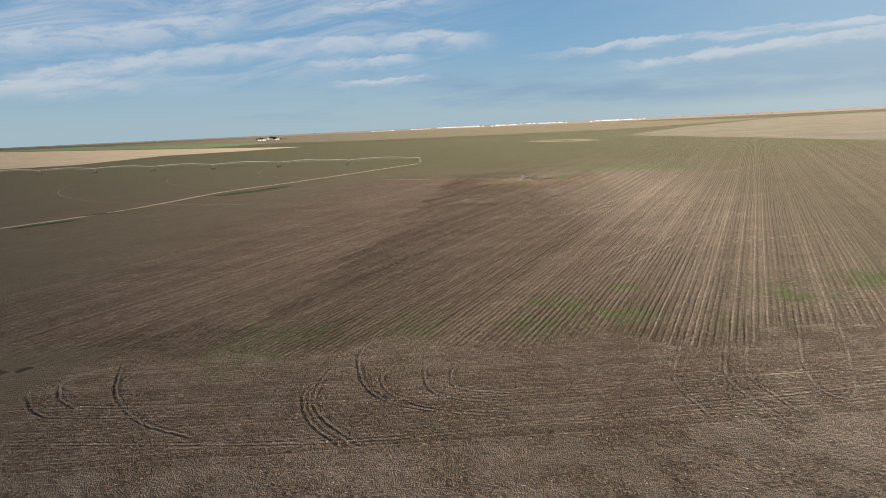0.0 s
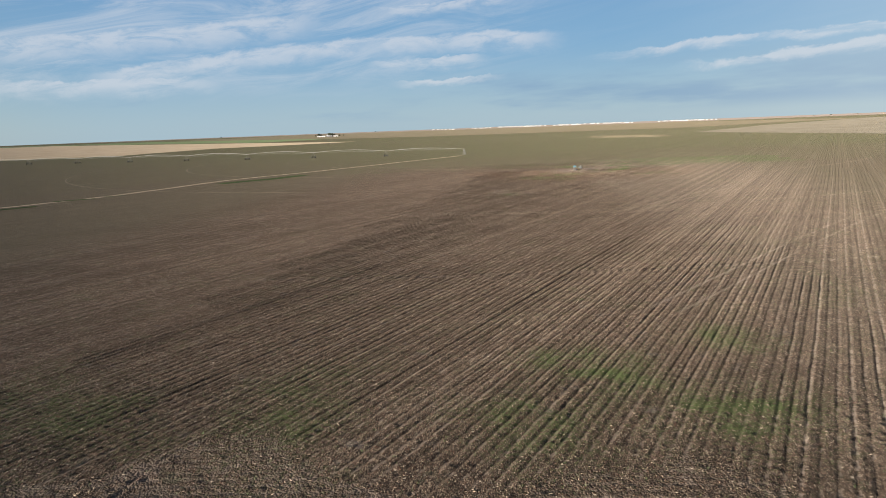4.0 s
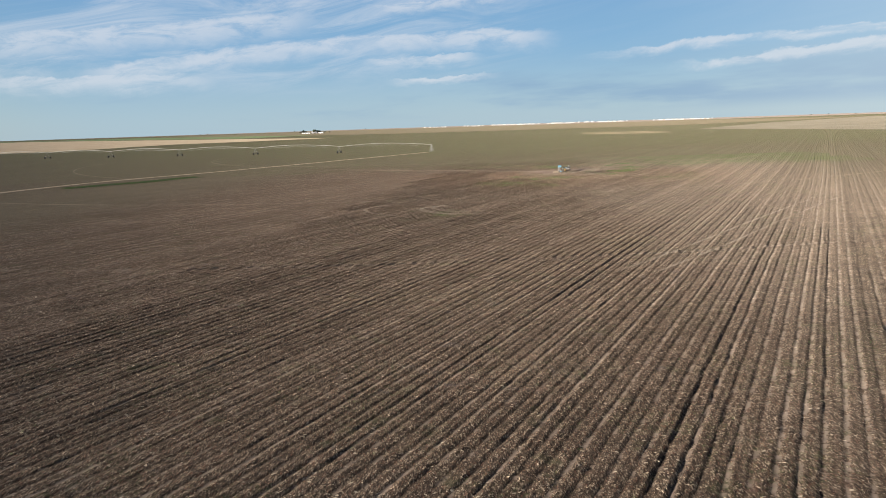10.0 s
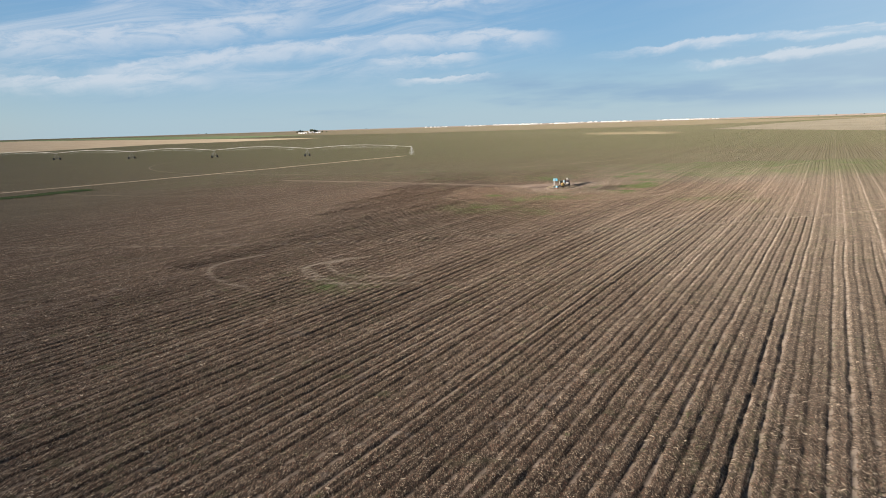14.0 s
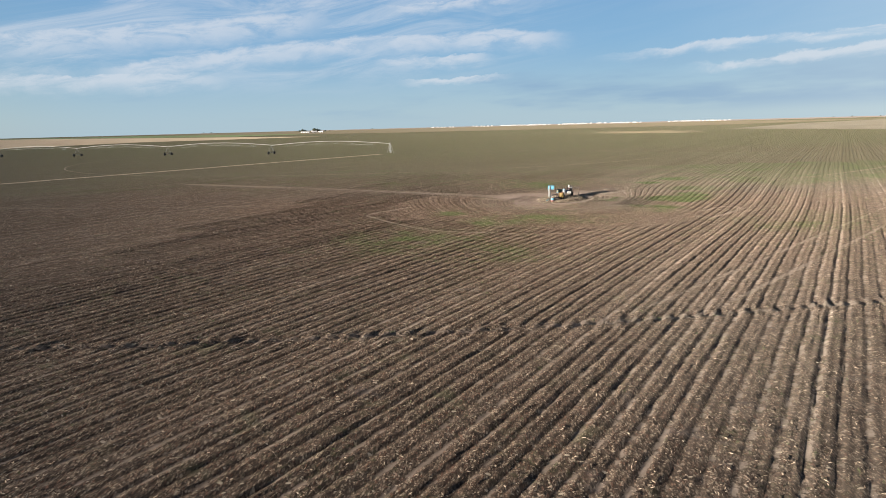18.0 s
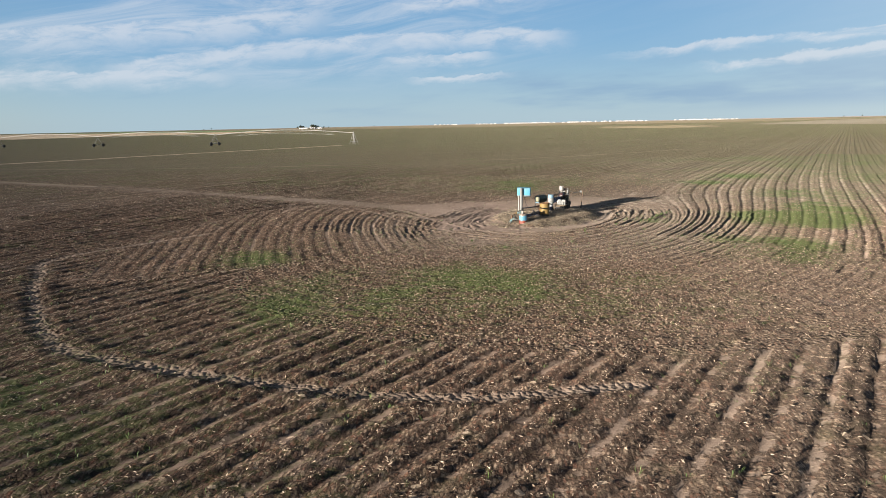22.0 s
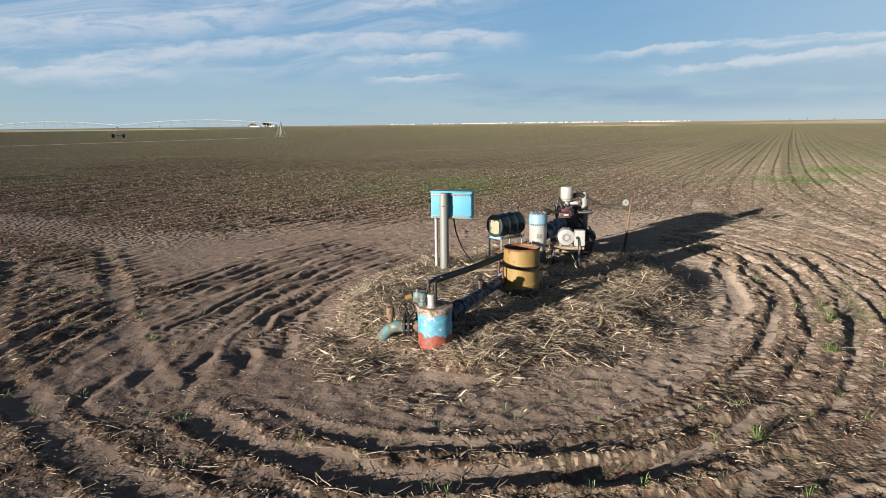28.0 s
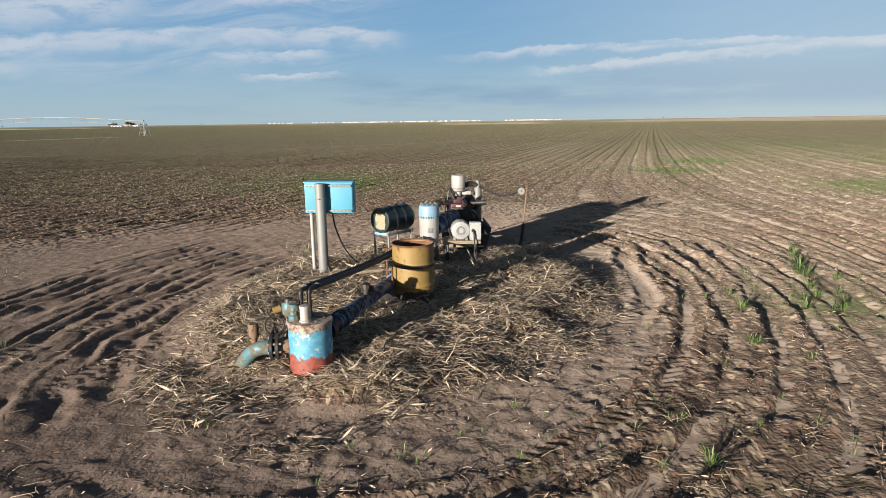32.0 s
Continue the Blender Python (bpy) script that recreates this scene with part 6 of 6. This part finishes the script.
def leaf_bits(x, y, length, width, tilt=0.34):
    """Bent scraps of dry leaf and husk, half standing in the soil."""
    n = len(x)
    z = land(x, y)
    a, e, roll = RNG.rand(n) * 2 * math.pi, np.abs(RNG.randn(n)) * tilt, (RNG.rand(n) - 0.5) * 2.0
    d = np.stack([np.cos(a) * np.cos(e), np.sin(a) * np.cos(e), np.sin(e)], 1)
    s = np.stack([-np.sin(a), np.cos(a), np.zeros(n)], 1)
    s = s * np.cos(roll)[:, None] + np.cross(d, s) * np.sin(roll)[:, None]
    c = np.stack([x, y, z + 0.004 + width * np.abs(np.sin(roll))], 1)
    l, w = length[:, None] / 2, width[:, None]
    sag = np.stack([np.zeros(n), np.zeros(n), RNG.randn(n) * 0.09 * length], 1)
    lift = np.stack([np.zeros(n), np.zeros(n), length / 2 * np.sin(e)], 1)
    verts = np.stack([c - d * l + lift, c - s * w + lift + sag * 0.3, c + d * l * 1.1 + lift, c + s * w * 0.8 + lift - sag * 0.2], 1)
    return verts.reshape(-1, 3), np.arange(n * 4).reshape(-1, 4)


sets = []
on_ridge = lambda c, litter: 0.06 + 0.94 * litter ** 2
# stretches along the flown line: count, middle and half width, y from and to, lengths, half width of a scrap
for n, mid, half, y0, y1, l0, l1, w in ((40000, -30, 36, -236, -190, 0.09, 0.20, 0.022), (100000, -16, 28, -195, -105, 0.07, 0.18, 0.020), (120000, 0, 24, -108, -45, 0.06, 0.15, 0.017),
                                        (150000, 3, 20, -47, -6, 0.03, 0.10, 0.013), (50000, 4, 24, -9, 34, 0.04, 0.12, 0.012), (36000, 1, 8, -7, 8, 0.015, 0.07, 0.007)):
    x, y = mid + RNG.randn(n) * half * 0.62, y0 + RNG.rand(n) * (y1 - y0)
    far = smooth(rings(x, y)[2], 6.5, 9.5) if n != 36000 else 1.0
    ok = RNG.rand(n) < far
    x, y = kept(x[ok], y[ok], on_ridge)
    k = RNG.rand(len(x)) ** 1.5
    sets.append(leaf_bits(x, y, l0 + (l1 - l0) * k, w * (0.4 + 0.8 * RNG.rand(len(x)))))
stuff("leaf_litter", sets, RESIDUE, "pale scraps of dry leaf and husk littering the ridges", "crop residue")
sets = []
for n, x0, x1, y0, y1, l0, l1, w in ((12000, -40, 25, -165, -60, 0.08, 0.22, 0.012), (9000, -25, 28, -64, -12, 0.06, 0.18, 0.008),
                                     (16000, -20, 24, -16, 32, 0.05, 0.20, 0.007), (26000, -8, 10, -7, 8, 0.03, 0.20, 0.0045)):
    x, y = kept(*scatter(n, x0, x1, y0, y1), on_ridge)
    sets.append(stalks(x, y, l0 + (l1 - l0) * RNG.rand(len(x)) ** 2, w * (0.5 + 0.8 * RNG.rand(len(x)))))
stuff("crop_residue", sets, RESIDUE, "short broken crop stalks scattered over the rows", "crop residue")
x, y = scatter(190000, -3.2, 5.8, -2.6, 8.6)
du, dv, _ = rings(x, y)
deep = np.hypot(du * 0.98 + 0.15, (dv + 0.1) * 0.66)
ok = RNG.rand(len(x)) < smooth(deep + 0.8 * (vnoise(x, y, 0.6, 91) - 0.5), 3.1, 2.2) * (0.25 + 0.75 * smooth(vnoise(x, y, 0.28, 92), 0.25, 0.55))
x, y = x[ok], y[ok]
stuff("straw_mound", [stalks(x, y, 0.025 + 0.19 * RNG.rand(len(x)) ** 2.4, 0.0020 + 0.0040 * RNG.rand(len(x)) ** 2, 0.05, 0.17, True)], STRAW, "matted dry straw heaped about the well equipment", "straw")
flat = RNG.rand(len(x)) < 0.34
stuff("straw_leaves", [leaf_bits(x[flat], y[flat], 0.06 + 0.20 * RNG.rand(flat.sum()) ** 2, 0.004 + 0.008 * RNG.rand(flat.sum()), 0.3)], STRAW, "broken dry leaf blades lying in the straw", "straw")
tall = RNG.rand(len(x)) < 0.05
stuff("straw_stubble", [stalks(x[tall], y[tall], 0.08 + 0.24 * RNG.rand(tall.sum()) ** 2, 0.004 + 0.004 * RNG.rand(tall.sum()), 0.05, 0.30)], STRAW, "pale dry stems standing in the straw", "straw")


def clods(x, y, size):
    """Small rough lumps of soil, each an uneven octahedron."""
    n = len(x)
    c = np.stack([x, y, land(x, y) + 0.15 * size], 1)
    d = np.array(((1, 0, 0), (0, 1, 0), (-1, 0, 0), (0, -1, 0), (0, 0, 0.55), (0, 0, -0.55)))
    a = RNG.rand(n) * 2 * math.pi
    verts = d[None] * (0.55 + 0.75 * RNG.rand(n, 6, 1)) * size[:, None, None]
    verts = np.stack([verts[..., 0] * np.cos(a)[:, None] - verts[..., 1] * np.sin(a)[:, None], verts[..., 0] * np.sin(a)[:, None] + verts[..., 1] * np.cos(a)[:, None], verts[..., 2]], 2) + c[:, None]
    faces = np.array(((0, 1, 4), (1, 2, 4), (2, 3, 4), (3, 0, 4), (1, 0, 5), (2, 1, 5), (3, 2, 5), (0, 3, 5)))
    return verts.reshape(-1, 3), (np.arange(n)[:, None, None] * 6 + faces).reshape(-1, 3)


sets = []
for n, x0, x1, y0, y1, s0, s1 in ((10000, -6, 9, -6, 7, 0.005, 0.022), (6000, -9, 10, -9, -3, 0.008, 0.026)):
    x, y = kept(*scatter(n, x0, x1, y0, y1), lambda c, litter: 0.25 + 0.75 * np.clip(c[:, 0] * 1.5, 0, 1))
    sets.append(clods(x, y, s0 + (s1 - s0) * RNG.rand(len(x)) ** 2.5))
stuff("soil_clods", sets, CLOD, "small crumbled lumps of brown soil beside the ruts", "clods")


def tufts(x, y, size, blades):
    """Blades of weeds in small clumps."""
    n = len(x) * blades
    cx, cy, sz = np.repeat(x, blades), np.repeat(y, blades), np.repeat(size, blades)
    a, lean = RNG.rand(n) * 2 * math.pi, 0.25 + 0.75 * RNG.rand(n)
    r = sz * 0.35 * RNG.rand(n)
    bx, by = cx + r * np.cos(a), cy + r * np.sin(a)
    z = np.repeat(land(x, y), blades)
    h = sz * (0.5 + 0.6 * RNG.rand(n))
    tip = np.stack([bx + np.cos(a) * h * lean, by + np.sin(a) * h * lean, z + h * (1.15 - 0.75 * lean)], 1)
    mid = np.stack([bx + np.cos(a) * h * lean * 0.45, by + np.sin(a) * h * lean * 0.45, z + h * (1.15 - 0.75 * lean) * 0.75], 1)
    w = sz * 0.035
    s = np.stack([-np.sin(a), np.cos(a), np.zeros(n)], 1)
    verts = np.stack([np.stack([bx, by, z - 0.01], 1), mid - s * w[:, None], tip, mid + s * w[:, None]], 1).reshape(-1, 3)
    return verts, np.arange(n * 4).reshape(-1, 4)


sets = []
for n, x0, x1, y0, y1, s0, s1, blades in ((22000, -75, 45, -232, -150, 0.10, 0.24, 5), (24000, -40, 44, -160, -20, 0.07, 0.18, 5), (22000, -26, 40, -34, 34, 0.06, 0.18, 6), (3500, -9, 12, -9, 8, 0.05, 0.13, 9)):
    x, y = kept(*scatter(n, x0, x1, y0, y1), lambda c, litter: np.clip(c[:, 1] * 0.9 + 0.03, 0, 1))
    sets.append(tufts(x, y, s0 + (s1 - s0) * RNG.rand(len(x)), blades))
stuff("field_weeds", sets, WEED, "low green weeds sprouting in patches between rows", "weeds")
for x, y, s in ((2.32, -5.1, 0.22), (3.24, -2.1, 0.20), (6.3, -1.6, 0.20), (7.9, 2.9, 0.34), (8.3, 3.6, 0.30), (7.3, 1.9, 0.24), (6.1, 2.2, 0.20), (-2.4, -4.7, 0.22), (1.2, -6.9, 0.18), (5.2, 0.2, 0.16), (8.8, 4.4, 0.26), (-0.8, -6.4, 0.20), (7.6, 2.4, 0.30), (8.0, 3.2, 0.30), (8.5, 4.0, 0.28), (8.3, 2.7, 0.24), (6.7, 1.35, 0.22), (5.85, 1.5, 0.26), (7.2, 1.25, 0.24), (5.15, 0.24, 0.18), (9.2, 5.0, 0.24), (-3.9, 0.6, 0.16), (-4.6, 1.7, 0.18)):
    v, q = tufts(np.array([x]), np.array([y]), np.array([s * 0.75]), 34)
    ob = new("weed_tuft", raw_mesh("weed_tuft", v, q, WEED))
    tagged(ob, "bright green weed tuft in tyre-marked soil", "weed", "weed tufts near the well")
